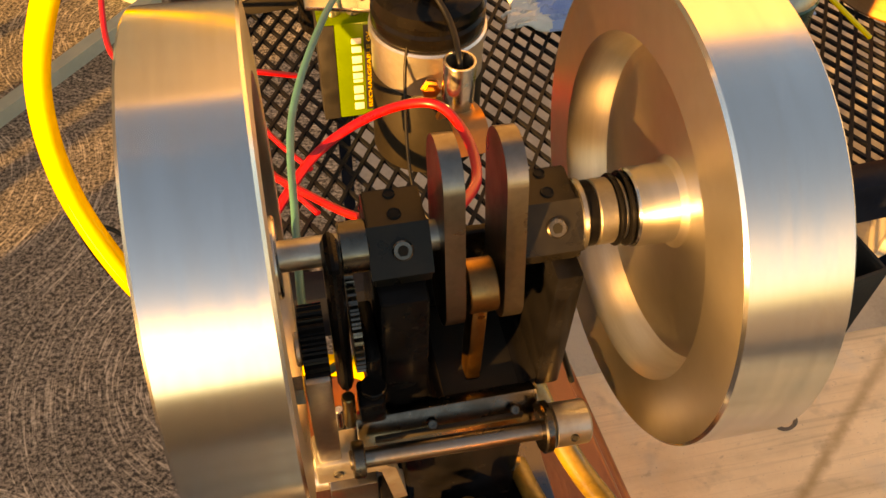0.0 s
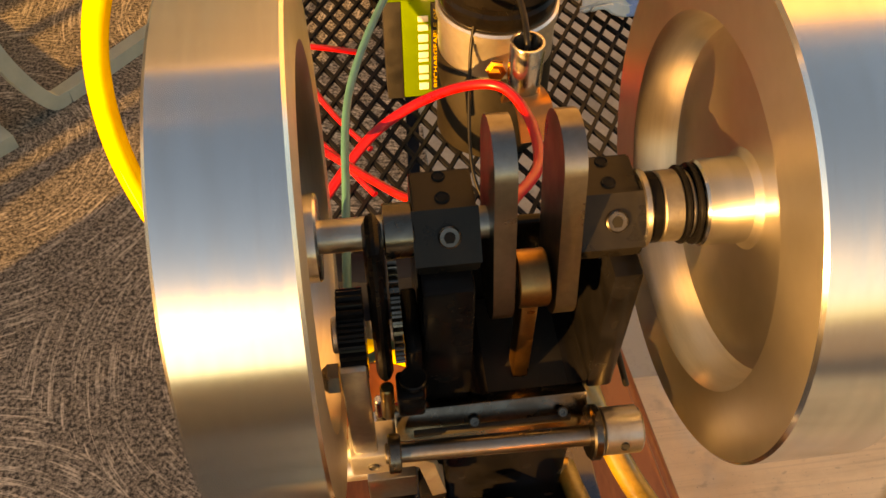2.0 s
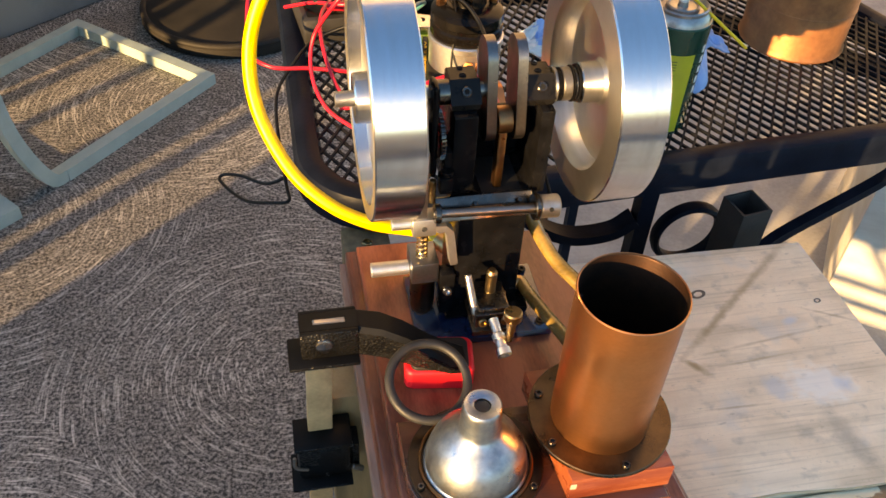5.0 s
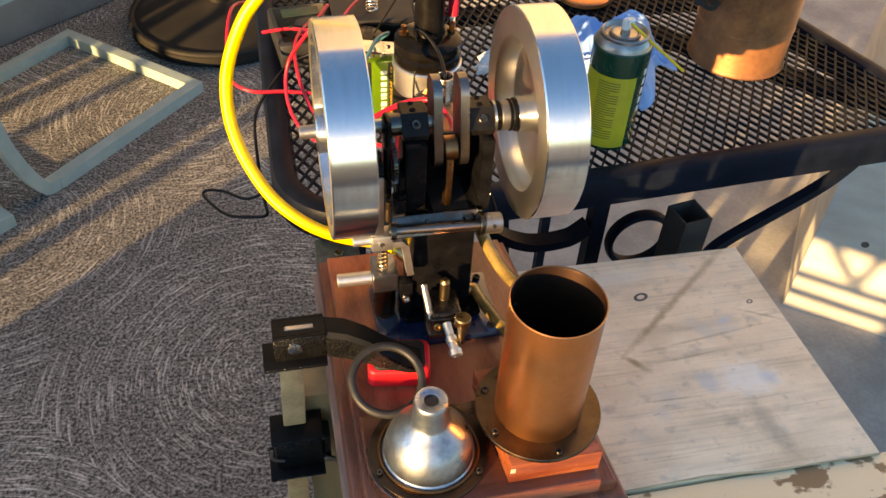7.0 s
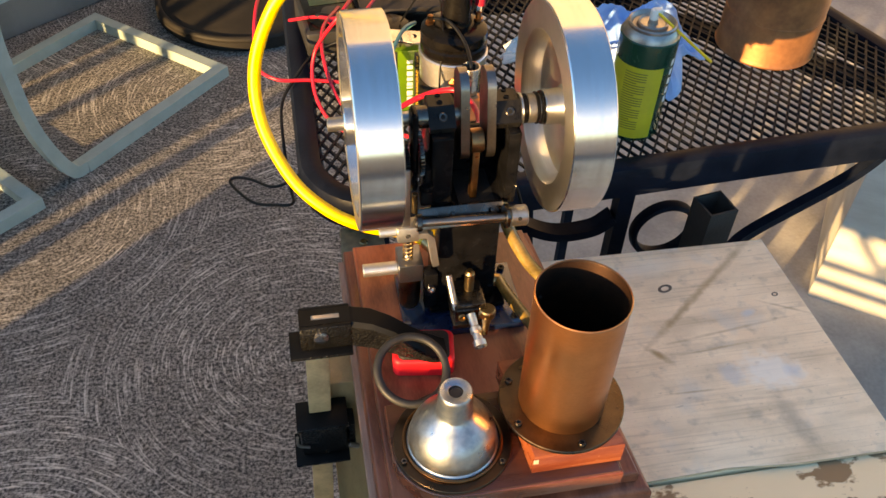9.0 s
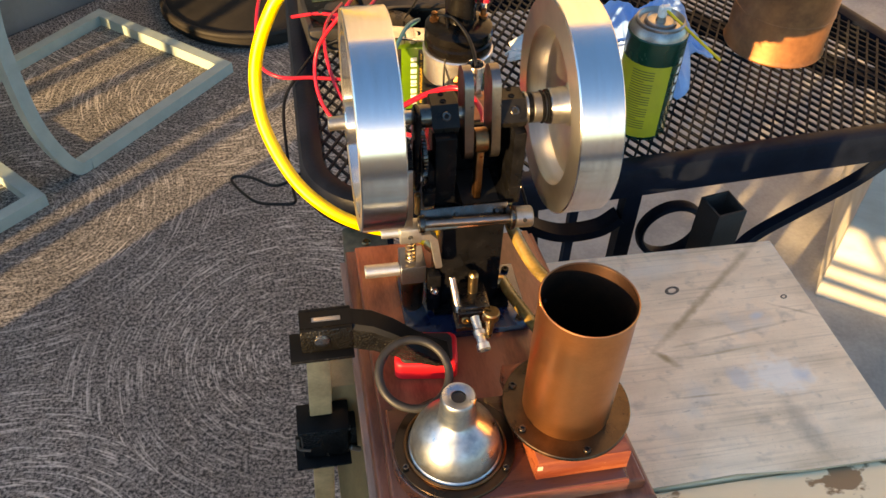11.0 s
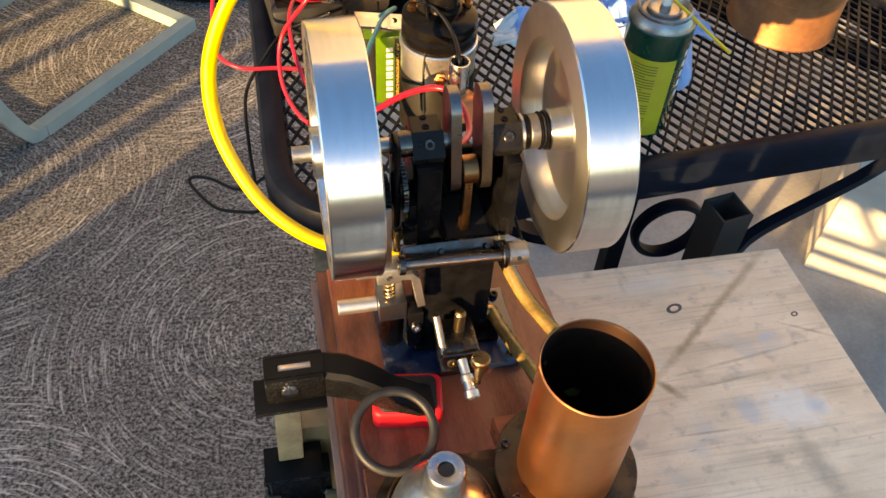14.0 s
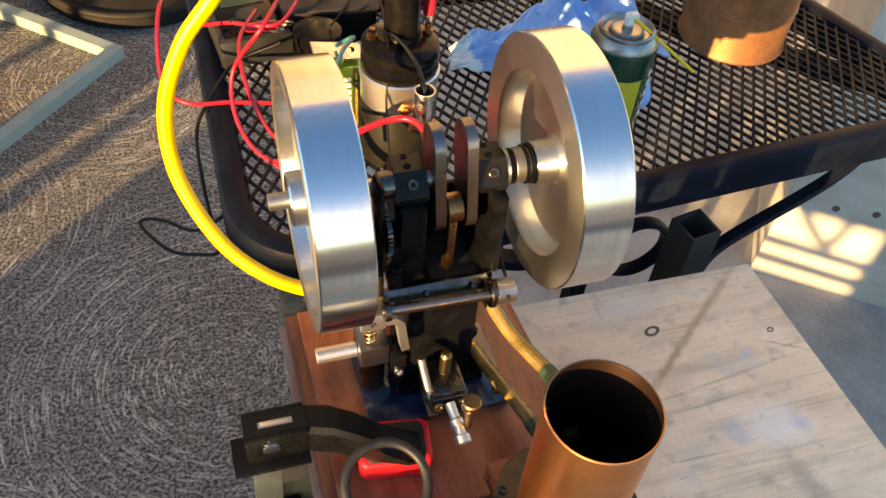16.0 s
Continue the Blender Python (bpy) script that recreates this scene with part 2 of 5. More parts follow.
SATIN = mat("smooth_satin_black_paint", (0.004, 0.004, 0.004), (0.007, 0.007, 0.007), 0.45, 0.0, 60, spec=0.15)
BRASS = mat("aged_brass", (0.44, 0.31, 0.15), (0.30, 0.20, 0.09), 0.32, 1.0, 120)
BRONZE = mat("bronze", (0.32, 0.17, 0.075), (0.22, 0.11, 0.05), 0.35, 1.0, 100)
COPPER = mat("brushed_copper", (0.62, 0.265, 0.11), (0.50, 0.205, 0.082), 0.36, 1.0, 28, bump=0.00002, bump_scale=400, stretch=(1, 1, 1.5), rough_var=0.05)
# tank inside: near-black colour stands in for the shade below the rim
COPPER_IN = mat("shaded_copper_inside", (0.05, 0.022, 0.012), (0.022, 0.012, 0.008), 0.5, 0.7, 60, bump=0.0001)
DARKFLANGE = mat("dark_bronze_plate", (0.055, 0.036, 0.022), (0.085, 0.055, 0.032), 0.34, 0.9, 70)
FLANGE = mat("tarnished_brass_plate", (0.085, 0.058, 0.036), (0.135, 0.09, 0.05), 0.32, 1.0, 70)
ZINC = mat("zinc_plated_dome", (0.42, 0.45, 0.48), (0.20, 0.245, 0.30), 0.38, 1.0, 75, lo=0.42, hi=0.66, rough_var=0.14, bump=0.00012, bump_scale=260)
MAHOGANY = mat("varnished_mahogany", (0.155, 0.040, 0.020), (0.36, 0.112, 0.055), 0.36, 0, 20, bump=0.0001, bump_scale=260, stretch=(2.4, 0.6, 2.4), coat=0.12, lo=0.36, hi=0.64, spec=0.35)
MAHOGANY_X = mat("varnished_mahogany_cross", (0.15, 0.032, 0.013), (0.29, 0.082, 0.032), 0.28, 0, 26, bump=0.0001, bump_scale=300, stretch=(0.6, 3.5, 3.5), coat=0.25)
# platform top: mahogany coloured darker to stand for the shade on it
MAHOGANY_SHADE = mat("shaded_mahogany_top", (0.045, 0.014, 0.008), (0.11, 0.036, 0.019), 0.30, 0, 24, bump=0.0001, bump_scale=280, stretch=(0.6, 3, 3), coat=0.2)
PINKWOOD = mat("raw_pinkish_wood_edge", (0.42, 0.25, 0.18), (0.30, 0.15, 0.10), 0.6, 0, 40, bump=0.0003, stretch=(5, 0.6, 5))
PLY = ply_mat()
KNOT = mat("dark_knot", (0.10, 0.07, 0.055), (0.17, 0.12, 0.09), 0.7, 0, 300)
PLYEDGE = mat("plywood_edge", (0.70, 0.52, 0.33), (0.44, 0.31, 0.19), 0.8, 0, 60, bump=0.0004, stretch=(0.5, 0.5, 8))
OLDWOOD = mat("dark_weathered_wood", (0.13, 0.095, 0.05), (0.22, 0.165, 0.09), 0.65, 0, 30, bump=0.0005, stretch=(5, 5, 0.7))
LEGWOOD = mat("olive_brown_timber", (0.40, 0.265, 0.12), (0.28, 0.185, 0.082), 0.6, 0, 22, bump=0.0003, stretch=(3, 3, 0.6))
BENCHPAINT = mat("peeling_cream_paint", (0.80, 0.68, 0.46), (0.26, 0.17, 0.09), 0.6, 0, 22, 10, bump=0.0004, bump_scale=120, stretch=(1.0, 1.6, 2), lo=0.55, hi=0.59)
SLOTWOOD = mat("pale_bar_end", (0.55, 0.42, 0.30), (0.45, 0.34, 0.24), 0.5, 0, 60)
BARWOOD = mat("clamp_bar_steel_tarnished", (0.68, 0.44, 0.21), (0.46, 0.295, 0.135), 0.5, 0.0, 45, bump=0.0002, spec=0.2)
TABLE = mat("black_coated_steel", (0.004, 0.006, 0.012), (0.008, 0.011, 0.020), 0.46, 0.0, 35, bump=0.0002, bump_scale=250, spec=0.09)
MESH = mat("black_coated_mesh", (0.005, 0.006, 0.008), (0.010, 0.011, 0.013), 0.6, 0.0, 60, spec=0.2)
SOCKET = mat("dark_brown_steel", (0.011, 0.009, 0.008), (0.022, 0.017, 0.014), 0.6, 0.0, 40, bump=0.0003)
YELLOW = mat("yellow_vinyl_hose", (0.85, 0.56, 0.01), (0.78, 0.47, 0.01), 0.38, 0, 60)
REDWIRE = mat("red_wire_insulation", (0.56, 0.014, 0.035), (0.46, 0.012, 0.03), 0.35, 0, 90)
TEAL = mat("teal_wire_insulation", (0.05, 0.22, 0.22), (0.04, 0.17, 0.17), 0.4, 0, 90)
BLACKWIRE = mat("black_wire_insulation", (0.005, 0.005, 0.005), (0.009, 0.009, 0.009), 0.4, 0, 90, spec=0.25)
AMBER = mat("amber_fuel_tube", (0.32, 0.205, 0.06), (0.11, 0.075, 0.022), 0.25, 0, 50, coat=0.3)
DARKGREEN = mat("dark_green_sleeve", (0.025, 0.05, 0.03), (0.018, 0.035, 0.02), 0.45, 0, 60)
REDPAD = mat("red_rubber_pad", (0.90, 0.020, 0.035), (0.82, 0.016, 0.028), 0.45, 0, 70)
GREEN = mat("lime_green_label", (0.105, 0.20, 0.010), (0.085, 0.17, 0.009), 0.3, 0, 70)
CANGREEN = mat("deep_green_can_paint", (0.006, 0.055, 0.032), (0.008, 0.07, 0.04), 0.25, 0.2, 50, coat=0.4)
CANYELLOW = mat("yellow_green_label", (0.50, 0.46, 0.03), (0.44, 0.40, 0.03), 0.35, 0, 60)
WHITE = mat("white_print", (0.78, 0.78, 0.74), (0.70, 0.70, 0.66), 0.5, 0, 60)
GOLDPRINT = mat("gold_print", (0.70, 0.42, 0.05), (0.6, 0.36, 0.04), 0.5, 0, 60)
DARKPRINT = mat("dark_print", (0.12, 0.13, 0.03), (0.15, 0.15, 0.03), 0.5, 0, 60)
CHAIR = mat("pale_blue_grey_powder_coat", (0.40, 0.48, 0.44), (0.34, 0.42, 0.39), 0.5, 0, 25, bump=0.0002)
WHITEPAINT = mat("white_painted_board", (0.68, 0.65, 0.58), (0.58, 0.54, 0.47), 0.55, 0, 9, bump=0.0004, stretch=(1, 1, 3))
# low wall: a whitish wall coloured grey to stand for its shade
LOWWALL = mat("masonry_shade_grey", (0.27, 0.265, 0.26), (0.21, 0.205, 0.20), 0.75, 0, 6, bump=0.0006, bump_scale=70)
RAG = mat("blue_cotton_rag", (0.20, 0.38, 0.72), (0.42, 0.58, 0.82), 0.9, 0, 20, bump=0.0003, bump_scale=900)
TINBROWN = mat("tarnished_copper_pot", (0.44, 0.18, 0.070), (0.21, 0.085, 0.036), 0.5, 0.55, 24, bump=0.0002)
COILBLACK = mat("black_bakelite", (0.004, 0.0035, 0.0035), (0.008, 0.007, 0.006), 0.22, 0, 50, spec=0.16)
COILCAN = mat("scuffed_silver", (0.80, 0.78, 0.74), (0.60, 0.57, 0.53), 0.42, 1.0, 40, bump=0.0001)
# lower coil can: dark band, its colour lowered further for the flywheels' shade
CANDARK = mat("dark_lower_can", (0.009, 0.0075, 0.0055), (0.018, 0.015, 0.011), 0.5, 0.0, 40, spec=0.2)
METER = mat("grey_meter_plastic", (0.016, 0.015, 0.014), (0.028, 0.026, 0.024), 0.5, 0, 40)
DARKPOT = mat("dark_bronze_base", (0.012, 0.011, 0.010), (0.022, 0.019, 0.016), 0.6, 0, 12, spec=0.25)
FENCE = mat("grey_stained_timber", (0.20, 0.17, 0.14), (0.13, 0.11, 0.09), 0.75, 0, 8, bump=0.001, stretch=(4, 4, 0.5))
STUCCO = mat("cream_stucco", (0.66, 0.53, 0.40), (0.58, 0.46, 0.34), 0.85, 0, 3, bump=0.002, bump_scale=60)
GROUND = ground_mat()
SMOOTHCONC = mat("smooth_trowelled_concrete", (0.40, 0.385, 0.36), (0.27, 0.26, 0.245), 0.8, 0, 7, 9, bump=0.0004, bump_scale=140, fine=0.35)

# ---- mesh helpers ----
place_of = {}


def finish(bm, name, material, sharp=38.0):
    bm.normal_update()
    for f in bm.faces:
        f.smooth = True
    for e in bm.edges:
        if len(e.link_faces) == 2 and e.calc_face_angle(0) > radians(sharp):
            e.smooth = False
    me = bpy.data.meshes.new(name)
    bm.to_mesh(me)
    bm.free()
    me.materials.append(material)
    return me


def part(name, bm, material, parent, label="", kind=""):
    ob = new(name, finish(bm, name, material))
    if parent is not None:
        ob.parent = parent
        ob.matrix_parent_inverse = place_of[parent].inverted()
    place_of[ob] = Matrix.Identity(4)
    return tagged(ob, label=label, kind=kind)


def thing(name, at, label, category, group="", kind=""):
    ob = new(name)
    ob.empty_display_size = 0.01
    ob.location = at
    place_of[ob] = Matrix.Translation(at)
    return tagged(ob, label, category, group, kind)


def solid(name, bm, material, label, category, group="", kind=""):
    return tagged(part(name, bm, material, None), label, category, group, kind)


def merge(*bms):
    out = bmesh.new()
    for b in bms:
        me = bpy.data.meshes.new("tmp")
        b.to_mesh(me)
        b.free()
        out.from_mesh(me)
        bpy.data.meshes.remove(me)
    return out


def box(x0, x1, y0, y1, z0, z1, bev=0.0, m=None, seg=2):
    bm = bmesh.new()
    bmesh.ops.create_cube(bm, size=1, matrix=Matrix.Translation(((x0 + x1) / 2, (y0 + y1) / 2, (z0 + z1) / 2)) @ Matrix.Diagonal((x1 - x0, y1 - y0, z1 - z0, 1)))
    if bev:
        bmesh.ops.bevel(bm, geom=bm.edges[:], offset=bev, segments=seg, affect="EDGES", profile=0.5)
    if m:
        bm.transform(m)
    return bm


def axis_matrix(p0, p1):
    d = Vector(p1) - Vector(p0)
    return Matrix.Translation(p0) @ d.to_track_quat("Z", "Y").to_matrix().to_4x4(), d.length


def lathe(prof, p0, p1=None, seg=48, closed=False):
    """Turns (radius, height) pairs about the line from p0 towards p1 (up, if none)."""
    bm = bmesh.new()
    m = axis_matrix(p0, p1)[0] if p1 else Matrix.Translation(p0)
    rings = []
    for r, h in prof:
        if r < 1e-6:
            rings.append([bm.verts.new((0, 0, h))])
        else:
            rings.append([bm.verts.new((r * math.cos(2 * math.pi * i / seg), r * math.sin(2 * math.pi * i / seg), h)) for i in range(seg)])
    pairs = list(zip(rings, rings[1:])) + ([(rings[-1], rings[0])] if closed else [])
    for a, b in pairs:
        for i in range(seg):
            j = (i + 1) % seg
            if len(a) == 1 and len(b) == 1:
                continue
            if len(a) == 1:
                bm.faces.new((a[0], b[j], b[i]))
            elif len(b) == 1:
                bm.faces.new((a[i], a[j], b[0]))
            else:
                bm.faces.new((a[i], a[j], b[j], b[i]))
    bmesh.ops.recalc_face_normals(bm, faces=bm.faces[:])
    bm.transform(m)
    return bm


def cyl(p0, p1, r, bev=0.0004, seg=28, r2=None):
    r2 = r if r2 is None else r2
    n = (Vector(p1) - Vector(p0)).length
    b = min(bev, n * 0.3, min(r, r2) * 0.4)
    return lathe([(0, 0), (r - b, 0), (r, b), (r2, n - b), (r2 - b, n), (0, n)], p0, p1, seg)


def ring_bm(c, axis, R, r, seg=48, sub=12, ry=None):
    """A torus about axis through c."""
    ry = ry or r
    prof = [(R + r * math.cos(2 * math.pi * k / sub), ry * math.sin(2 * math.pi * k / sub)) for k in range(sub)]
    return lathe(prof, c, tuple(Vector(c) + Vector(axis)), seg, closed=True)


def glide(pts, n=10):
    """A smooth line through the points."""
    P = [Vector(p) for p in pts]
    P = [P[0] * 2 - P[1]] + P + [P[-1] * 2 - P[-2]]
    out = []
    for i in range(1, len(P) - 2):
        a, b, c, d = P[i - 1:i + 3]
        for k in range(n):
            t = k / n
            out.append(0.5 * (2 * b + (c - a) * t + (2 * a - 5 * b + 4 * c - d) * t * t + (3 * b - a - 3 * c + d) * t ** 3))
    out.append(P[-2].copy())
    return out


def tube(pts, r, n=10, seg=12, smooth=True, w=None):
    """A hose, wire or bar along the points; w: half width of a square section instead."""
    line = glide(pts, n) if smooth else [Vector(p) for p in pts]
    bm = bmesh.new()
    prev = None
    rings = []
    side = None
    for i, p in enumerate(line):
        t = (line[min(i + 1, len(line) - 1)] - line[max(i - 1, 0)]).normalized()
        if side is None:
            side = t.cross(Vector((0, 0, 1)))
            if side.length < 0.05:
                side = t.cross(Vector((0, 1, 0)))
        side = (side - t * side.dot(t)).normalized()
        up = side.cross(t)
        if w:
            offs = [(w, r), (-w, r), (-w, -r), (w, -r)]
        else:
            offs = [(r * math.cos(2 * math.pi * k / seg), r * math.sin(2 * math.pi * k / seg)) for k in range(seg)]
        rings.append([bm.verts.new(p + side * a + up * b) for a, b in offs])
    k = len(rings[0])
    for a, b in zip(rings, rings[1:]):
        for i in range(k):
            bm.faces.new((a[i], a[(i + 1) % k], b[(i + 1) % k], b[i]))
    bm.faces.new(rings[0][::-1])
    bm.faces.new(rings[-1])
    bmesh.ops.recalc_face_normals(bm, faces=bm.faces[:])
    return bm


def slab(poly, z0, z1, bev=0.0, seg=2):
    """An upright prism on a plan outline."""
    bm = bmesh.new()
    lo = [bm.verts.new((x, y, z0)) for x, y in poly]
    hi = [bm.verts.new((x, y, z1)) for x, y in poly]
    bm.faces.new(lo[::-1])
    top = bm.faces.new(hi)
    k = len(poly)
    for i in range(k):
        bm.faces.new((lo[i], lo[(i + 1) % k], hi[(i + 1) % k], hi[i]))
    bmesh.ops.recalc_face_normals(bm, faces=bm.faces[:])
    if bev:
        bmesh.ops.bevel(bm, geom=[e for e in top.edges], offset=bev, segments=seg, affect="EDGES", profile=0.5)
    return bm


def rounded(x0, x1, y0, y1, r, n=8):
    out = []
    for cx, cy, a0 in ((x1 - r, y1 - r, 0), (x0 + r, y1 - r, 90), (x0 + r, y0 + r, 180), (x1 - r, y0 + r, 270)):
        out += [(cx + r * math.cos(radians(a0 + 90 * i / n)), cy + r * math.sin(radians(a0 + 90 * i / n))) for i in range(n + 1)]
    return out


def screw(c, axis, r=0.0028, h=0.002, slot=True):
    """A screw head standing on c along axis, hollowed by a socket."""
    a = Vector(axis).normalized()
    prof = [(0, 0), (r, 0), (r, h * 0.7), (r * 0.85, h), (r * 0.5, h), (r * 0.5, h * 0.3), (0, h * 0.3)]
    return lathe(prof, c, tuple(Vector(c) + a), 20)


def hole(c, axis, r):
    """A drilled hole's dark mouth with a bevelled lip."""
    a = Vector(axis).normalized()
    return lathe([(0, 0.0002), (r * 0.8, 0.0002), (r, 0.0006), (r * 1.15, 0.0003), (r * 1.15, -0.0005)], c, tuple(Vector(c) + a), 20)


# ---- ground ----
gb = bmesh.new()
bmesh.ops.create_grid(gb, x_segments=2, y_segments=2, size=60)
solid("ground", gb, GROUND, "grey broomed concrete patio with curved brush marks", "ground", kind="structure")

solid("pavement", box(0.06, 6.0, -0.10, 6.0, 0.0, 0.004, 0.0015), SMOOTHCONC, "smooth pale grey concrete slab beneath the table", "pavement", kind="structure")

# the house: a plain sunlit wall that closes the patio beyond the table
solid("wall_north", box(-5.5, 6.5, 3.2, 3.45, 0.0, 6.4), STUCCO, "plain cream stucco house wall in low sun", "wall", kind="structure")

# unseen wall added to block sky light from the far-left patio
solid("wall_west", box(-2.55, -2.3, 1.0, 3.199, 0.0, 6.4), STUCCO, "unseen plain wall, added to dim sky light on the far patio", "wall", kind="structure")

# ---- workbench ----
BZ = 0.6965
bench = thing("workbench", (0.11, -0.24, 0), "old wooden workbench with peeling cream paint on its top", "workbench")
for y0, y1, x1 in ((-0.050, 0.050, 0.290), (-0.1525, -0.0515, 0.290), (-0.305, -0.154, 0.335), (-0.4565, -0.3065, 0.335), (-0.56, -0.458, 0.335)):
    part("plank", box(-0.080, x1, y0, y1, BZ - 0.03, BZ, 0.003), BENCHPAINT, bench)
for x0, x1 in ((-0.079, -0.035), (0.245, 0.288)):
    part("rail", box(x0, x1, -0.55, 0.045, BZ - 0.11, BZ - 0.0305, 0.003), OLDWOOD, bench)
    for y0 in ((-0.54,) if x0 < 0 else (-0.54, -0.30)):
        part("leg", box(x0 - 0.001, x1 + 0.001, y0, y0 + 0.05, 0.0, BZ - 0.111, 0.003), OLDWOOD, bench)
part("leg", box(-0.113, -0.0810, -0.0310, 0.020, 0.0, 0.7000, 0.002), LEGWOOD, bench, "olive brown square leg beside the clamp")
part("leg_bolt", screw((-0.1010, -0.0312, 0.650), (0, -1, 0), 0.0040, 0.003), RUBBER, bench)
post = thing("wooden_post", (-0.068, 0.113, 0), "dark weathered square wooden post with a bolt in its top", "post")
part("shaft", box(-0.0875, -0.0495, 0.097, 0.130, 0, 0.714, 0.002), OLDWOOD, post)
part("bolt", screw((-0.068, 0.108, 0.714), (0, 0, 1), 0.004, 0.002), BRASS, post, "dull brass bolt head")

ply = thing("plywood_board", (0.16, -0.04, BZ), "weathered pale plywood board with dark knots lying on the bench", "board")
pn = part("panel", slab([(-0.0805, 0.076), (-0.0805, -0.152), (0.10, -0.153), (0.17, -0.1515), (0.22, -0.1560), (0.309, -0.157), (0.300, 0.072)], BZ + 0.0005, 0.700, 0.001), PLY, ply)
pn.data.materials.append(PLYEDGE)
for f in pn.data.polygons:
    if abs(f.normal.z) < 0.5:
        f.material_index = 1
for kx, ky, r, sq in ((0.187, 0.0255, 0.0070, 0.62), (0.2809, 0.0046, 0.0032, 0.7)):
    kb = lathe([(0.55, 0.0), (0.62, 0.0002), (0.92, 0.0002), (1.0, 0.0)], (0, 0, 0), seg=24)
    kb.transform(Matrix.Translation((kx, ky, 0.7002)) @ Matrix.Rotation(0.3, 4, "Z") @ Matrix.Diagonal((r, r * sq, 1, 1)))
    part("knot", kb, KNOT, ply, "dark brown knot in the board")


# ---- engine base ----
base = thing("engine_base", (0, -0.05, 0.70), "varnished mahogany engine base with a moulded edge, clamped to the bench", "base")
L, RB, RF, YB, YF = -0.090, 0.075, 0.096, 0.083, -0.178


def trap(i):
    s = (RF - RB) / (YB - YF)
    return [(L + i, YB - i), (L + i, YF + i), (RF - i - s * i, YF + i), (RB - i + s * i * 0, YB - i)]


part("plinth", slab(trap(-0.0030), 0.7006, 0.7155, 0.0015), PINKWOOD, base, "pale raw pinkish lower edge")
part("moulding", slab(trap(0.0015), 0.7158, 0.7345, 0.0055, 5), MAHOGANY, base)
part("top", slab(trap(0.0095), 0.7347, 0.745, 0.0030, 4), MAHOGANY, base)
TOP = 0.745

# ---- flywheel engine ----
AX, AZ = 0.0065, 0.921
eng = thing("model_engine", (0, 0.0, TOP), "small black vertical model engine with two bright aluminium flywheels", "model engine")


def flywheel(xi, xo, label):
    """xi: the face towards the engine, deeply dished; xo: the outer, shallow one."""
    R, w, r0 = 0.0695, abs(xo - xi), 0.0046
    prof = [(r0, 0.0004), (0.0112, 0.0004), (0.0118, 0.0010), (0.0120, 0.0125), (0.0140, 0.0142), (0.0435, 0.0146), (0.0468, 0.0130), (0.0492, 0.0022), (0.0508, 0.0),
            (R - 0.0008, 0.0), (R, 0.0008), (R, w - 0.0008), (R - 0.0008, w), (0.0612, w), (0.0602, w - 0.0006), (0.0588, w - 0.0085), (0.0570, w - 0.0095), (0.0165, w - 0.0098),
            (0.0148, w - 0.0088), (0.0142, w + 0.0022), (0.0134, w + 0.0030), (r0, w + 0.0030)]
    fw = part("flywheel", lathe(prof, (xi, AX, AZ), (xo, AX, AZ), 160, closed=True), ALU, eng, label)
    fw.data.materials.append(DISH)
    for f in fw.data.polygons:
        c = f.center
        if 0.0142 < math.hypot(c.y - AX, c.z - AZ) < 0.0690 and abs(f.normal.x) > 0.3:
            f.material_index = 1
        if math.hypot(c.y - AX, c.z - AZ) < 0.0520 and abs(c.x - xi) < abs(c.x - xo) and math.hypot(c.y - AX, c.z - AZ) > 0.0122:
            f.material_index = 1
    return fw


flywheel(-0.056, -0.083, "polished aluminium flywheel with a dished face")
flywheel(0.044, 0.071, "polished aluminium flywheel with a dished face")
part("crankshaft", cyl((-0.0962, AX, AZ), (-0.0070, AX, AZ), 0.0045), DULL, eng)
part("crankshaft", cyl((0.006, AX, AZ), (0.074, AX, AZ), 0.0045), STEEL, eng)
part("sleeve", cyl((-0.0398, AX, AZ), (-0.0318, AX, AZ), 0.0074), INLET, eng, "dull steel sleeve on the crankshaft")
for x0, x1, r, m in ((0.0282, 0.0302, 0.0108, STEEL), (0.0304, 0.0335, 0.0098, BLACK), (0.0337, 0.0392, 0.0098, DULL), (0.0394, 0.0408, 0.0108, BLACK), (0.041, 0.0424, 0.0094, DULL), (0.0426, 0.0438, 0.0112, BLACK)):
    part("spacer", cyl((x0, AX, AZ), (x1, AX, AZ), r), m, eng)
# crank webs and pin
for x0, x1 in ((-0.0120, -0.0062), (0.0052, 0.0110)):
    lean, half, wide = radians(-14), 0.0310, 0.0118
    line = [(wide * math.cos(radians(a)), (half - wide if a <= 180 else wide - half) + wide * math.sin(radians(a))) for a in range(0, 360, 12)]
    cb = slab([(y * math.cos(lean) - z * math.sin(lean), y * math.sin(lean) + z * math.cos(lean)) for y, z in line], 0, x1 - x0)
    cb.transform(Matrix(((0, 0, 1, x0), (1, 0, 0, AX), (0, 1, 0, AZ), (0, 0, 0, 1))))
    bmesh.ops.recalc_face_normals(cb, faces=cb.faces[:])
    part("crank_web", cb, WEB, eng, "oily grey steel crank web")
py, pz = AX - 0.45 * 0.018, AZ - 0.89 * 0.018
part("crankpin", cyl((-0.0052, py, pz), (0.0042, py, pz), 0.0042), STEEL, eng)
part("connecting_rod", merge(cyl((-0.0048, py, pz), (0.0038, py, pz), 0.0082), box(-0.0030, 0.0020, py - 0.004, py + 0.004, 0.835, pz - 0.004, 0.001)), BRONZE, eng, "bronze connecting rod")
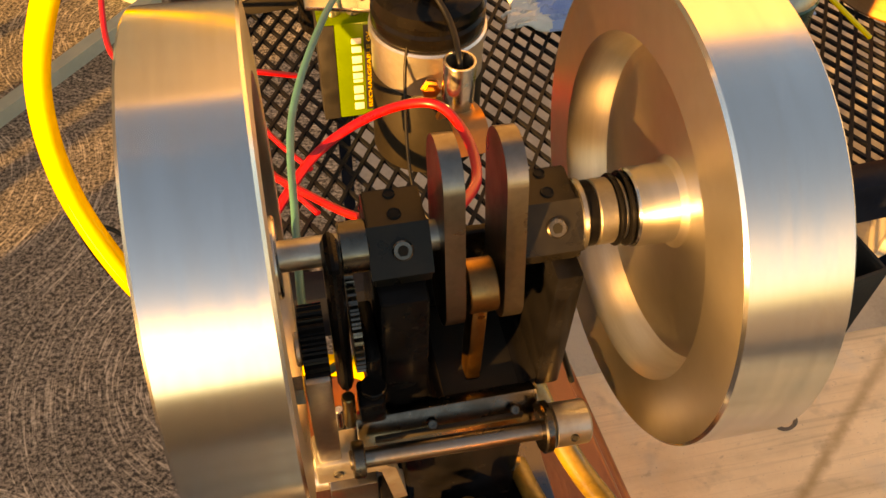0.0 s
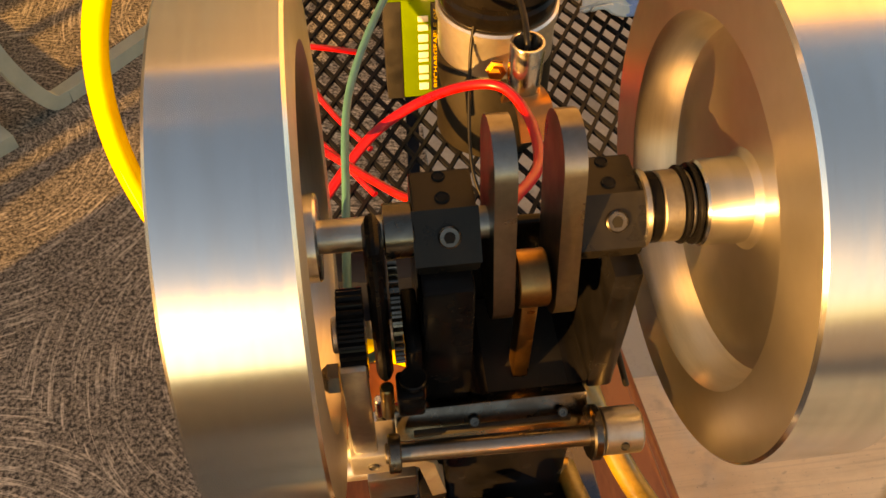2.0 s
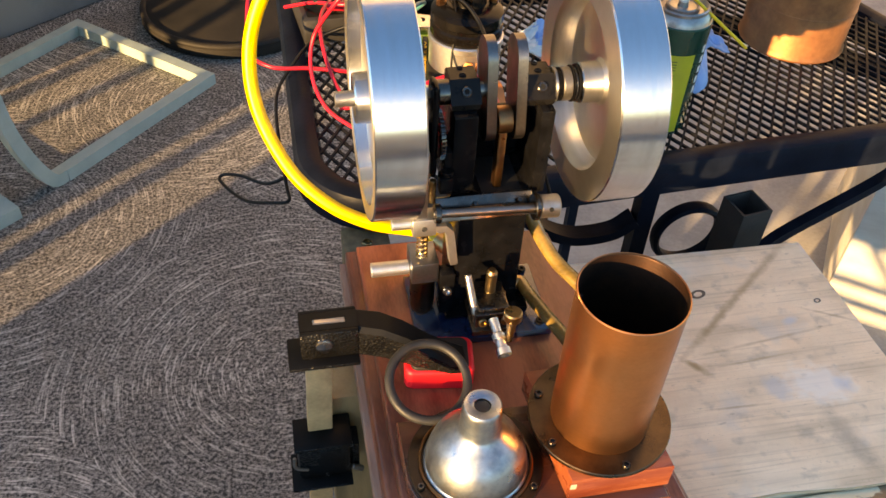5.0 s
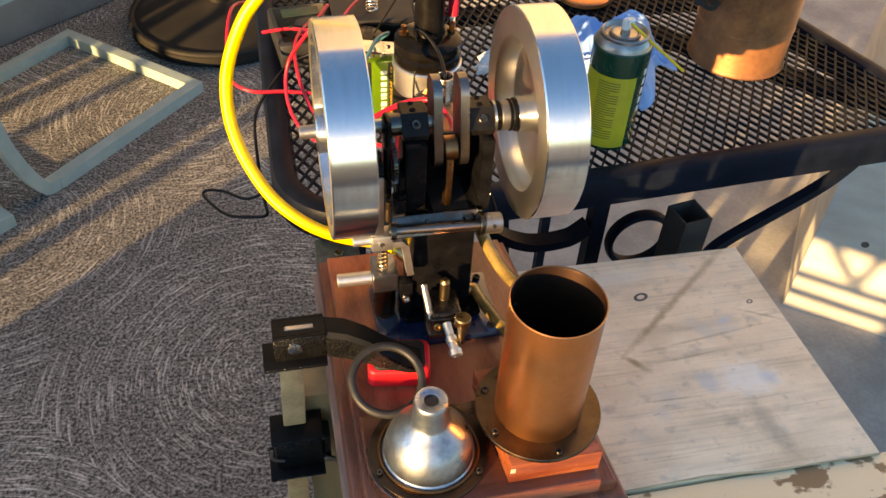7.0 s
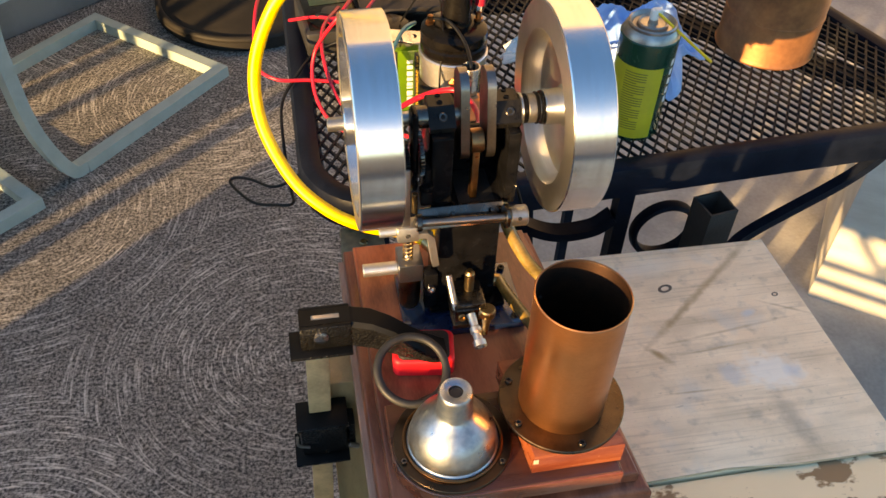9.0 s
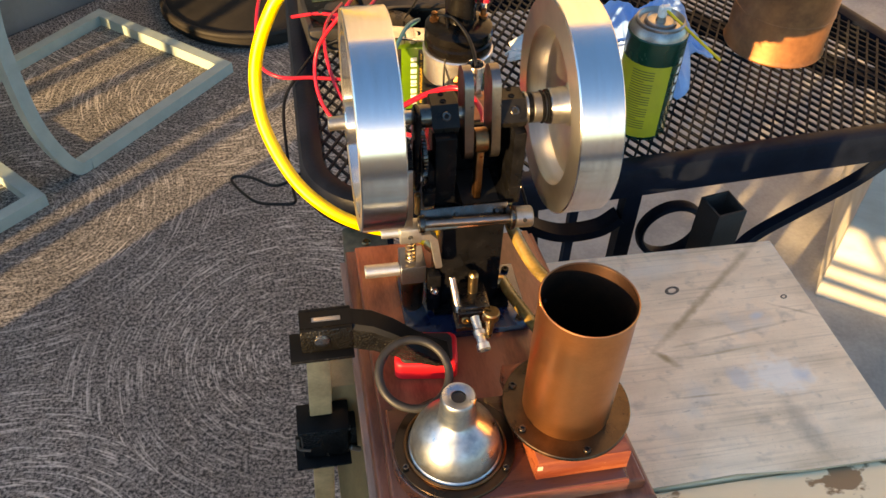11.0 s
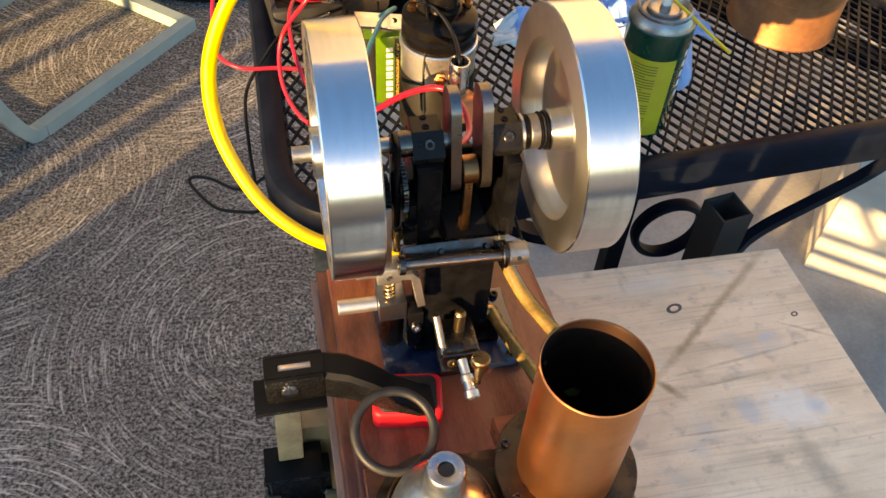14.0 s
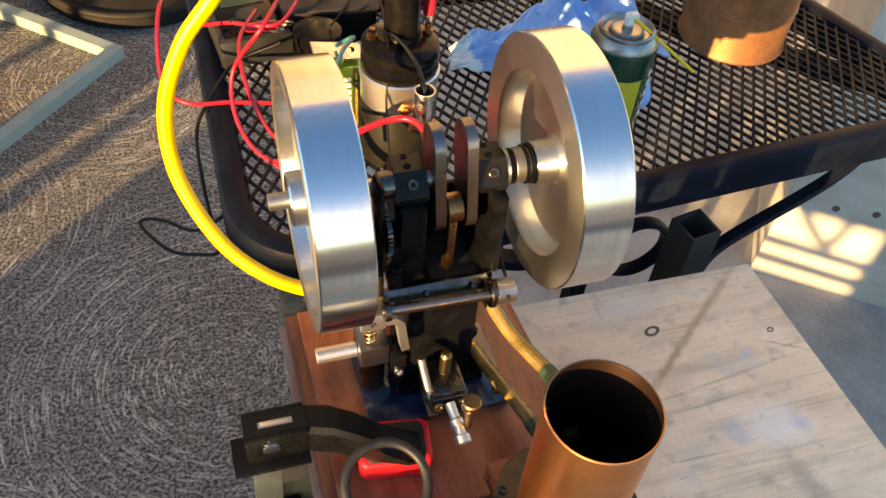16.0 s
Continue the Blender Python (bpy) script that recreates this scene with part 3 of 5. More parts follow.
# crankcase
part("crankcase_side", box(-0.0315, -0.0170, -0.011, 0.030, 0.855, 0.9145, 0.0015), BLACK, eng)
part("crankcase_side", box(0.0195, 0.028, -0.011, 0.030, 0.855, 0.9145, 0.0015), BLACK, eng)
part("crankcase_back", box(-0.0170, 0.0195, 0.026, 0.030, 0.855, 0.895, 0.0008), BLACK, eng)
for x0, x1 in ((-0.0318, -0.0152), (0.0117, 0.0283)):
    cap = slab([(-0.0045, 0.9146), (0.0205, 0.9146), (0.0205, 0.9275), (0.0190, 0.9292), (0.0048, 0.9292), (-0.0045, 0.9190)], 0, x1 - x0)
    cap.transform(Matrix(((0, 0, 1, x0), (1, 0, 0, 0), (0, 1, 0, 0), (0, 0, 0, 1))))
    bmesh.ops.bevel(cap, geom=cap.edges[:], offset=0.0005, segments=2, affect="EDGES")
    cp = part("bearing_cap", cap, CAPBLACK, eng, "black bearing cap with drilled oil holes")
    mx = (x0 + x1) / 2 + (0.0012 if x0 > 0 else 0.0006)
    slope = Vector((0, -0.0102, 0.0093)).normalized()
    part("cap_screw", screw((mx, 0.0001, 0.9241), slope, 0.0030, 0.0012), INLET, cp, "bright socket screw")
    part("screw_socket", cyl((mx, -0.0001, 0.9243), (mx, -0.0006, 0.9249), 0.0019, 0.0001, 6), HOLE, cp)
    part("oil_hole", hole((mx - 0.0008, 0.0092, 0.9292), (0, 0, 1), 0.0018), HOLE, cp)
    part("oil_hole", hole((mx - 0.0010, 0.0168, 0.9292), (0, 0, 1), 0.0016), HOLE, cp)
# cylinder column and foot
part("cylinder", box(-0.0245, 0.0195, -0.011, 0.030, 0.757, 0.8549, 0.0018), BLACK, eng, "black square cylinder column")
part("cavity_floor", box(-0.0169, 0.0194, -0.0105, 0.0258, 0.8551, 0.8575, 0.0005), HOLE, eng)
for fx, fs in ((-0.0169, 1), (0.0194, -1)):
    fil = slab([(fx, 0.8576), (fx + fs * 0.0055, 0.8576)] + [(fx + fs * 0.0055 * (1 - math.sin(radians(a))), 0.8576 + 0.0055 * (1 - math.cos(radians(a)))) for a in range(15, 91, 15)], 0, 0.036)
    fil.transform(Matrix(((1, 0, 0, 0), (0, 0, 1, -0.0105), (0, 1, 0, 0), (0, 0, 0, 1))))
    bmesh.ops.recalc_face_normals(fil, faces=fil.faces[:])
    part("cavity_fillet", fil, BLACK, eng)
part("foot_plate", box(-0.052, 0.041, -0.034, 0.030, TOP + 0.0004, 0.752, 0.001), BLUEPLATE, eng, "glossy dark blue foot plate")
for x, y in ((0.034, -0.027), (-0.044, 0.023), (0.034, 0.023)):
    part("foot_bolt", screw((x, y, 0.752), (0, 0, 1), 0.003, 0.0025), CAPBLACK, eng)
part("cylinder_foot", box(-0.030, 0.028, -0.016, 0.030, 0.7521, 0.757, 0.0012), BLACK, eng)
# slotted bar and pushrod shaft across the front
bar = box(-0.030, 0.030, -0.0035, 0.0035, -0.0075, 0.0075, 0.0008)
bar.transform(Matrix.Translation((-0.0115, -0.0165, 0.853)) @ Matrix.Rotation(radians(-35), 4, "X"))
rb = part("slotted_bar", bar, INLET, eng, "dark slotted steel bar across the front")
for x in (-0.0173, 0.010):
    part("bar_screw", screw((x, -0.0195, 0.8578), (0, -0.55, 0.83), 0.0016, 0.0012), INLET, rb, "small steel screw head")
part("bar_slot", box(-0.036, 0.013, -0.0205, -0.0186, 0.8528, 0.8555, 0.0004, None), RUBBER, rb)
part("rocker_shaft", cyl((-0.045, -0.0282, 0.861), (0.018, -0.0282, 0.858), 0.0031), WEB, eng, "grey steel rocker shaft")
part("shaft_collar", cyl((0.0160, -0.0275, 0.8585), (0.0192, -0.0275, 0.8583), 0.0084, 0.0006, 40), INLET, eng)
eb = part("shaft_block", cyl((0.0194, -0.0275, 0.8583), (0.0318, -0.0275, 0.8577), 0.0072, 0.0008, 40), DULL, eng, "grey steel shaft end knob")
part("grub_hole", hole((0.0255, -0.0342, 0.8607), (0, -0.93, 0.36), 0.0012), HOLE, eb)
lb = part("rocker_block", merge(box(-0.0560, -0.0415, -0.0250, -0.0130, 0.8400, 0.8530, 0.0010), cyl((-0.0680, -0.0190, 0.8465), (-0.0562, -0.0190, 0.8465), 0.0036)), CAST, eng, "pale cast rocker block")
part("grub_hole", hole((-0.0490, -0.0252, 0.8462), (0, -1, 0), 0.0015), RUBBER, lb)
part("rocker_collar", cyl((-0.0442, -0.0282, 0.8606), (-0.0405, -0.0282, 0.8604), 0.0058), INLET, eng)
# lever, gear train and cam on the flywheel side
part("lever", box(-0.0545, -0.0472, -0.0240, -0.0205, 0.8532, 0.9020, 0.0010), DULL, eng, "grey steel lever")
part("follower_arm", box(-0.0452, -0.0402, -0.013, 0.002, 0.874, 0.936, 0.003), BLACK, eng)
part("follower_stem", cyl((-0.0428, -0.0135, 0.857), (-0.0428, -0.0135, 0.874), 0.0021), BRASS, eng)
for cx0, cx1, cy, cz, r, teeth in ((-0.0540, -0.0470, -0.010, 0.899, 0.0125, 26), (-0.0395, -0.0370, -0.004, 0.900, 0.0150, 34)):
    gear = bmesh.new()
    ringa, ringb = [], []
    for i in range(teeth * 4):
        a = 2 * math.pi * i / (teeth * 4)
        rr = r * (1.0 if i % 4 in (0, 1) else 0.90)
        ringa.append(gear.verts.new((cx0, cy + rr * math.cos(a), cz + rr * math.sin(a))))
        ringb.append(gear.verts.new((cx1, cy + rr * math.cos(a), cz + rr * math.sin(a))))
    gear.faces.new(ringa)
    gear.faces.new(ringb[::-1])
    for i in range(teeth * 4):
        j = (i + 1) % (teeth * 4)
        gear.faces.new((ringa[i], ringa[j], ringb[j], ringb[i]))
    bmesh.ops.recalc_face_normals(gear, faces=gear.faces[:])
    part("gear", gear, BLACK if r < 0.014 else INLET, eng, "small dark timing gear")
part("gear_hub", cyl((-0.0560, -0.010, 0.899), (-0.0542, -0.010, 0.899), 0.005), DULL, eng)
part("cam_nut", lathe([(0, 0), (0.0045, 0), (0.0045, 0.003), (0.003, 0.0045), (0, 0.0045)], (-0.0550, -0.0195, 0.8925), (-0.060, -0.0195, 0.8925), 6), INLET, eng)
part("contact_bracket", box(-0.0365, -0.0318, -0.014, 0.008, 0.866, 0.893, 0.001), BLACK, eng)
part("contact_block", merge(box(-0.040, -0.0320, -0.021, -0.0115, 0.868, 0.8795, 0.0012), cyl((-0.035, -0.016, 0.8795), (-0.035, -0.016, 0.8825), 0.004)), BLACK, eng)
for cz in (0.862, 0.8735, 0.885, 0.902):
    part("case_bolt", screw((0.0281, 0.004 - (0.902 - cz) * 0.15, cz), (1, -0.1, 0), 0.0022, 0.0022), STEEL, eng, "bright case bolt head")
part("drain_wire", tube([(0.029, 0.004, 0.866), (0.033, 0.002, 0.855), (0.038, -0.002, 0.838)], 0.0011), BLACKWIRE, eng)
# exhaust valve stem, spring and side block
part("valve_block", box(-0.0530, -0.0352, -0.0105, 0.0115, 0.7845, 0.8015, 0.0007), VALVE, eng, "bluish grey steel valve block")
part("valve_boss", lathe([(0, 0), (0.0070, 0), (0.0082, 0.004), (0.0086, 0.0315), (0, 0.0318)], (-0.0441, -0.0015, 0.7524), None, 32), FLANGE, eng, "dark tarnished brass valve boss")
part("exhaust_stub", lathe([(0.0036, 0), (0.0044, 0), (0.0049, 0.0005), (0.0049, 0.0250), (0.0036, 0.0250), (0.0036, 0)], (-0.0785, 0.0005, 0.7905), (-0.050, 0.0005, 0.7905), 24), CAST, eng, "bright open exhaust stub pipe")
coilpts = [(-0.0458 + 0.0034 * math.cos(a * 0.7), -0.004 + 0.0034 * math.sin(a * 0.7), 0.8022 + a * 0.00042) for a in range(0, 72)]
part("valve_spring", tube(coilpts, 0.0007, 1, 6, smooth=False), BRASS, eng, "brassy coil spring")
part("valve_stem", cyl((-0.0458, -0.004, 0.8016), (-0.0458, -0.004, 0.850), 0.0016), STEEL, eng)
part("spring_retainer", cyl((-0.0458, -0.004, 0.8325), (-0.0458, -0.004, 0.8345), 0.0046), STEEL, eng)
br = tube([(-0.0500, -0.0215, 0.8455), (-0.0360, -0.0210, 0.8440), (-0.0328, -0.0205, 0.8400), (-0.0285, -0.0185, 0.8110)], 0.0024, smooth=False, w=0.0034)
part("bracket", merge(br, box(-0.0300, -0.0262, -0.0205, -0.0125, 0.8085, 0.8150, 0.0008)), CAST, eng, "pale cranked cast bracket")
part("side_lug", box(-0.0345, -0.0247, -0.0145, -0.004, 0.757, 0.794, 0.0012), BLACK, eng)
part("lug_screw", screw((-0.0300, -0.0146, 0.780), (0, -1, 0.3), 0.0032, 0.003), STEEL, eng)
# inlet valve box, needle and petcock
ib = part("inlet_box", merge(box(-0.0175, 0.0060, -0.0455, -0.0165, 0.773, 0.786, 0.001), box(-0.0160, 0.0048, -0.0440, -0.018, 0.786, 0.7895, 0.0015), box(-0.0190, 0.0075, -0.0470, -0.017, 0.7685, 0.7728, 0.0006)), INLET, eng, "dark oily steel inlet valve box")
for x, y in ((-0.0125, -0.0460), (0.0020, -0.0460)):
    part("inlet_screw", screw((x, y + 0.0006, 0.7795), (0, -1, 0.2), 0.0030, 0.0020), BRASS, ib, "brass screw head")
part("needle", lathe([(0, 0), (0.0036, 0)] + [(0.0033 + 0.0003 * (k % 2), 0.0012 + 0.0010 * k) for k in range(16)] + [(0.0024, 0.0178), (0.0022, 0.0190), (0, 0.0195)], (-0.0045, -0.0275, 0.7895), None, 24), BRASS, ib, "threaded brass stud")
part("feed_rod", cyl((-0.0195, -0.0245, 0.803), (-0.0165, -0.0400, 0.782), 0.0025), DULL, eng, "grey steel feed tube")
petcock_profile = [(0, 0), (0.0033, 0), (0.0030, 0.012), (0.0042, 0.0135), (0.0042, 0.018), (0.0034, 0.019), (0.0034, 0.025), (0.0048, 0.026), (0.0048, 0.0315), (0.0030, 0.0315), (0.0030, 0.027), (0, 0.027)]
pc = part("petcock", lathe([(r, h * 0.80) for r, h in petcock_profile], (-0.0065, -0.047, 0.783), (-0.0032, -0.078, 0.773), 24), CAST, eng, "dull chromed petcock outlet")
part("thumb_knob", lathe([(0, 0), (0.0022, 0), (0.0024, 0.006), (0.0034, 0.016), (0.0048, 0.018), (0.0058, 0.0195), (0.0058, 0.0245), (0.0050, 0.0255), (0, 0.0255)], (0.0008, -0.0620, 0.7790), (0.0012, -0.0610, 0.81), 28), BRASS, pc, "tarnished brass thumb knob")
part("feed_union", cyl((0.0195, 0.004, 0.762), (0.0275, 0.002, 0.762), 0.005), BRASS, eng)

# fuel tubes to the copper tank
for name, pts, ends in (("fuel_tube", [(0.026, 0.020, 0.835), (0.0305, 0.008, 0.815), (0.0390, -0.016, 0.803), (0.0475, -0.040, 0.803), (0.052, -0.058, 0.806), (0.048, -0.085, 0.815), (0.044, -0.1005, 0.818)], 0.0047),
                        ("fuel_tube", [(0.0265, 0.004, 0.762), (0.0285, -0.010, 0.764), (0.034, -0.032, 0.766), (0.0395, -0.052, 0.768), (0.043, -0.072, 0.772), (0.044, -0.100, 0.790)], 0.0045)):
    ft = thing(name, pts[2], "translucent amber fuel hose with dark green sleeves", "hose", "fuel hoses")
    part("hose", tube(pts, ends), AMBER, ft)
    i = 4
    part("sleeve", tube([tuple(Vector(pts[i]).lerp(Vector(pts[i - 1]), 0.35)), pts[i], tuple(Vector(pts[i]).lerp(Vector(pts[i + 1]), 0.4))], ends + 0.0008), DARKGREEN, ft, "dark green sleeve")

# ---- platform, copper tank and dome ----
plat = [(-0.0765, -0.098), (-0.0765, -0.137)] + [(-0.036 - 0.0405 * math.cos(radians(a)), -0.1335 - 0.0405 * math.sin(radians(a))) for a in range(8, 91, 6)] + [(0.070, -0.174), (0.068, -0.098)]
pf = thing("tank_platform", (0.0, -0.137, TOP), "varnished mahogany platform with a rounded corner on the engine base", "platform")
part("body", slab(plat, TOP + 0.0003, 0.7588, 0.0006, 1), MAHOGANY_X, pf, "glossy orange-brown edge")
pm = Vector((sum(x for x, y in plat) / len(plat), sum(y for x, y in plat) / len(plat)))
part("top", slab([(pm.x + (x - pm.x) * 0.985, pm.y + (y - pm.y) * 0.975) for x, y in plat], 0.7590, 0.7605, 0.0008, 2), MAHOGANY_SHADE, pf, "top darkened for shade")
blk = thing("tank_block", (0.037, -0.127, 0.7605), "glossy mahogany block under the copper tank", "wood block")
part("body", slab([(0.004, -0.088), (0.010, -0.166), (0.070, -0.166), (0.066, -0.088)], 0.7608, 0.7795, 0.0012), MAHOGANY_X, blk)
part("chip", slab([(0.0098, -0.1662), (0.0132, -0.1664), (0.0126, -0.1655), (0.0104, -0.1652)], 0.7715, 0.7760), SLOTWOOD, blk, "pale chipped spot on the corner")
CX, CY = 0.038, -0.127
tank = thing("copper_tank", (CX, CY, 0.780), "open brushed copper cylinder tank on a tarnished brass flange", "tank")
part("flange", lathe([(0, 0), (0.041, 0), (0.0415, 0.0005), (0.0415, 0.0025), (0.041, 0.003), (0, 0.003)], (CX, CY, 0.7798), None, 64), FLANGE, tank, "tarnished brass flange")
part("wall", lathe([(0.0280, 0), (0.0285, 0.0), (0.0285, 0.100), (0.0290, 0.1005), (0.0290, 0.1015), (0.0285, 0.102), (0.0280, 0.1018)], (CX, CY, 0.7829), None, 96), COPPER, tank, "brushed copper wall with a rolled rim")
part("lining", lathe([(0, 0.001), (0.0272, 0.001), (0.0276, 0.002), (0.0276, 0.1005), (0.0279, 0.1012)], (CX, CY, 0.7829), None, 96), COPPER_IN, tank, "inside of the tank, darkened for shade")
for a in (-85, 150, 35, 205):
    part("flange_screw", screw((CX + 0.0365 * math.cos(radians(a)), CY + 0.0365 * math.sin(radians(a)), 0.7828), (0, 0, 1), 0.0026, 0.0022), INLET, tank)
part("inner_rivet", screw((CX - 0.020, CY + 0.0175, 0.866), (0.75, -0.66, 0), 0.002, 0.0015), COPPER_IN, tank)
DX, DY = -0.036, -0.1345
dome = thing("metal_dome", (DX, DY, 0.7605), "bluish zinc dome with an open spout on a round flange", "dome")
part("flange", lathe([(0, 0), (0.0388, 0), (0.0392, 0.0005), (0.0392, 0.0022), (0.0388, 0.0027), (0, 0.0027)], (DX, DY, 0.7607), None, 64), DARKFLANGE, dome, "dark tarnished flange ring")
prof = [(0.0318, 0.0), (0.0320, 0.0010), (0.0306, 0.0025), (0.0305, 0.0045), (0.0300, 0.0085), (0.0286, 0.0135), (0.0262, 0.0185), (0.0226, 0.0232), (0.0182, 0.0275), (0.0148, 0.0305)]
prof += [(0.0122, 0.0328), (0.0115, 0.0345), (0.0113, 0.038), (0.0111, 0.0500), (0.0107, 0.0528), (0.0100, 0.0536), (0.0060, 0.0536), (0.0046, 0.0528), (0.0044, 0.035)]
prof = [(r * 0.955 if h < 0.032 else r, h) for r, h in prof]
part("shell", lathe(prof, (DX, DY, 0.7635), None, 80), ZINC, dome, "mottled zinc shell")
part("foot_ring", ring_bm((DX, DY, 0.7646), (0, 0, 1), 0.0322, 0.0010, 72, 8), BRONZE, dome, "thin coppery ring at the dome's foot")
part("bore", lathe([(0, 0), (0.0043, 0), (0.0043, 0.001), (0, 0.001)], (DX, DY, 0.8140), None, 24), RUBBER, dome)
for a in (200, -38, 80):
    part("flange_screw", screw((DX + 0.0362 * math.cos(radians(a)), DY + 0.0362 * math.sin(radians(a)), 0.7634), (0, 0, 1), 0.0022, 0.0022), INLET, dome)

# ---- bar clamp ----
clamp = thing("bar_clamp", (-0.113, -0.048, 0.70), "black bar clamp with red pad clamping the engine base", "clamp")
tilt = Matrix.Translation((-0.113, -0.045, 0.79)) @ Matrix.Rotation(radians(2.4), 4, "Y") @ Matrix.Translation((0.113, 0.045, -0.79))
part("bar", box(-0.1250, -0.1080, -0.0450, -0.0330, 0.42, 0.7640, 0.001, tilt), BARWOOD, clamp, "tarnished flat bar")
jw = part("fixed_jaw", box(-0.1285, -0.0925, -0.0495, -0.0460, 0.7675, 0.7905, 0.001), CRINKLE, clamp, "black hammered jaw web")
part("jaw_flange", box(-0.1370, -0.0925, -0.0560, -0.0300, 0.7645, 0.7674, 0.0008), CRINKLE, clamp)
part("jaw_flange", box(-0.1285, -0.0925, -0.0310, -0.0285, 0.7675, 0.7905, 0.001), CRINKLE, clamp)
for x0, x1, y0, y1 in ((-0.1285, -0.1205, -0.0459, -0.0311), (-0.0995, -0.0925, -0.0459, -0.0311), (-0.1205, -0.0995, -0.0459, -0.0412), (-0.1205, -0.0995, -0.0364, -0.0311)):
    part("jaw_top", box(x0, x1, y0, y1, 0.7870, 0.7903), CRINKLE, clamp)
part("rivet", lathe([(0, 0), (0.0054, 0), (0.0052, 0.0010), (0.0044, 0.0014), (0, 0.0015)], (-0.1140, -0.0495, 0.7795), (-0.1140, -0.06, 0.7795), 24), STEEL, jw, "bright round rivet")
part("slot_bar", box(-0.1200, -0.1000, -0.0411, -0.0365, 0.778, 0.7899, 0.0004), SLOTWOOD, jw, "pale bar end inside the slot")
arm = bmesh.new()
stations = [(-0.0925, -0.0390, 0.0100, 0.767, 0.790), (-0.078, -0.0430, 0.0105, 0.7665, 0.7895), (-0.064, -0.0500, 0.0105, 0.766, 0.787), (-0.050, -0.0570, 0.0100, 0.765, 0.781), (-0.038, -0.0610, 0.0105, 0.7645, 0.775), (-0.0275, -0.0620, 0.0100, 0.764, 0.770)]
rings = []
for x, y, hw, z0, z1 in stations:
    c = min(0.003, hw * 0.4)
    rings.append([arm.verts.new(p) for p in ((x, y - hw, z0), (x, y + hw, z0), (x, y + hw, z1 - c), (x, y + hw - c, z1), (x, y - hw + c, z1), (x, y - hw, z1 - c))])
for a, b in zip(rings, rings[1:]):
    for i in range(6):
        arm.faces.new((a[i], a[(i + 1) % 6], b[(i + 1) % 6], b[i]))
arm.faces.new(rings[0][::-1])
arm.faces.new(rings[-1])
bmesh.ops.recalc_face_normals(arm, faces=arm.faces[:])
part("arm", arm, CRINKLE, clamp, "black hammered cast arm")
rot = Matrix.Translation((-0.042, -0.0550, 0)) @ Matrix.Rotation(radians(-8), 4, "Z")
pad = slab(rounded(-0.0225, 0.0225, -0.0125, 0.0190, 0.006), 0.7455, 0.7610, 0.003, 3)
pad.transform(rot)
part("pad", pad, REDPAD, clamp, "bright red rubber pad")
foot = slab(rounded(-0.0185, 0.0185, -0.0105, 0.0150, 0.005), 0.7611, 0.7640, 0.001, 2)
foot.transform(rot)
part("pad_plate", foot, RUBBER, clamp)
lj = part("sliding_jaw", box(-0.1385, -0.1010, -0.0580, -0.0330, 0.643, 0.681, 0.0045), CRINKLE, clamp, "black hammered sliding jaw")
part("jaw_lip", box(-0.1440, -0.1010, -0.0640, -0.0330, 0.6395, 0.6428, 0.0008), CRINKLE, clamp)
part("jaw_lip", box(-0.1400, -0.1000, -0.0600, -0.0330, 0.6812, 0.6850, 0.001), CRINKLE, clamp)
part("jaw_tail", box(-0.1008, -0.0952, -0.0540, -0.0380, 0.647, 0.6758, 0.0012), CRINKLE, clamp)
part("release_clip", tube([(-0.1405, -0.0580, 0.674), (-0.1400, -0.0605, 0.666), (-0.132, -0.0600, 0.661)], 0.0012), DULL, lj)
part("trigger_rod", cyl((-0.101, -0.056, 0.652), (-0.0935, -0.056, 0.647), 0.0022), DULL, lj)
for ob in clamp.children_recursive:
    if ob.data.materials[0] == CRINKLE:
        ob.data.materials.append(SATIN)
        for f in ob.data.polygons:
            if f.normal.z > 0.4:
                f.material_index = 1
rg = ring_bm((0, 0, 0), (0, 0, 1), 0.0235, 0.0029, 56, 14)
rg.transform(Matrix.Translation((-0.0560, -0.0895, 0.7835)) @ Matrix.Rotation(radians(22), 4, "X") @ Matrix.Rotation(radians(4), 4, "Y"))
solid("rubber_ring", rg, RUBBER, "dark grey rubber ring leaning on the clamp arm", "rubber ring")

# ---- patio table ----
TZ = 0.75
tab = thing("patio_table", (0.23, 0.42, 0), "black steel patio table with an expanded metal top", "table")
CORNERS = [(-0.119, 0.108), (0.600, 0.154), (0.405, 0.760), (-0.119, 0.760)]


def rounded_poly(corners, r, n=10):
    """A convex outline, anticlockwise, with its corners rounded."""
    out = []
    for i, c in enumerate(corners):
        p, a, b = Vector(c), Vector(corners[i - 1]), Vector(corners[(i + 1) % len(corners)])
        u, v = (a - p).normalized(), (b - p).normalized()
        half = u.angle(v) / 2
        cut_ = r / math.tan(half)
        centre = p + (u + v).normalized() * (r / math.sin(half))
        s0, s1 = p + u * cut_ - centre, p + v * cut_ - centre
        turn = s0.angle_signed(s1)
        for k in range(n + 1):
            ang = turn * k / n
            out.append((centre.x + s0.x * math.cos(ang) + s0.y * math.sin(ang), centre.y - s0.x * math.sin(ang) + s0.y * math.cos(ang)))
    return out


def inset(corners, d):
    out = []
    k = len(corners)
    for i in range(k):
        p, a, b = Vector(corners[i]), Vector(corners[i - 1]), Vector(corners[(i + 1) % k])
        u, v = (a - p).normalized(), (b - p).normalized()
        out.append(tuple(p + (u + v).normalized() * (d / math.sin(u.angle(v) / 2))))
    return out


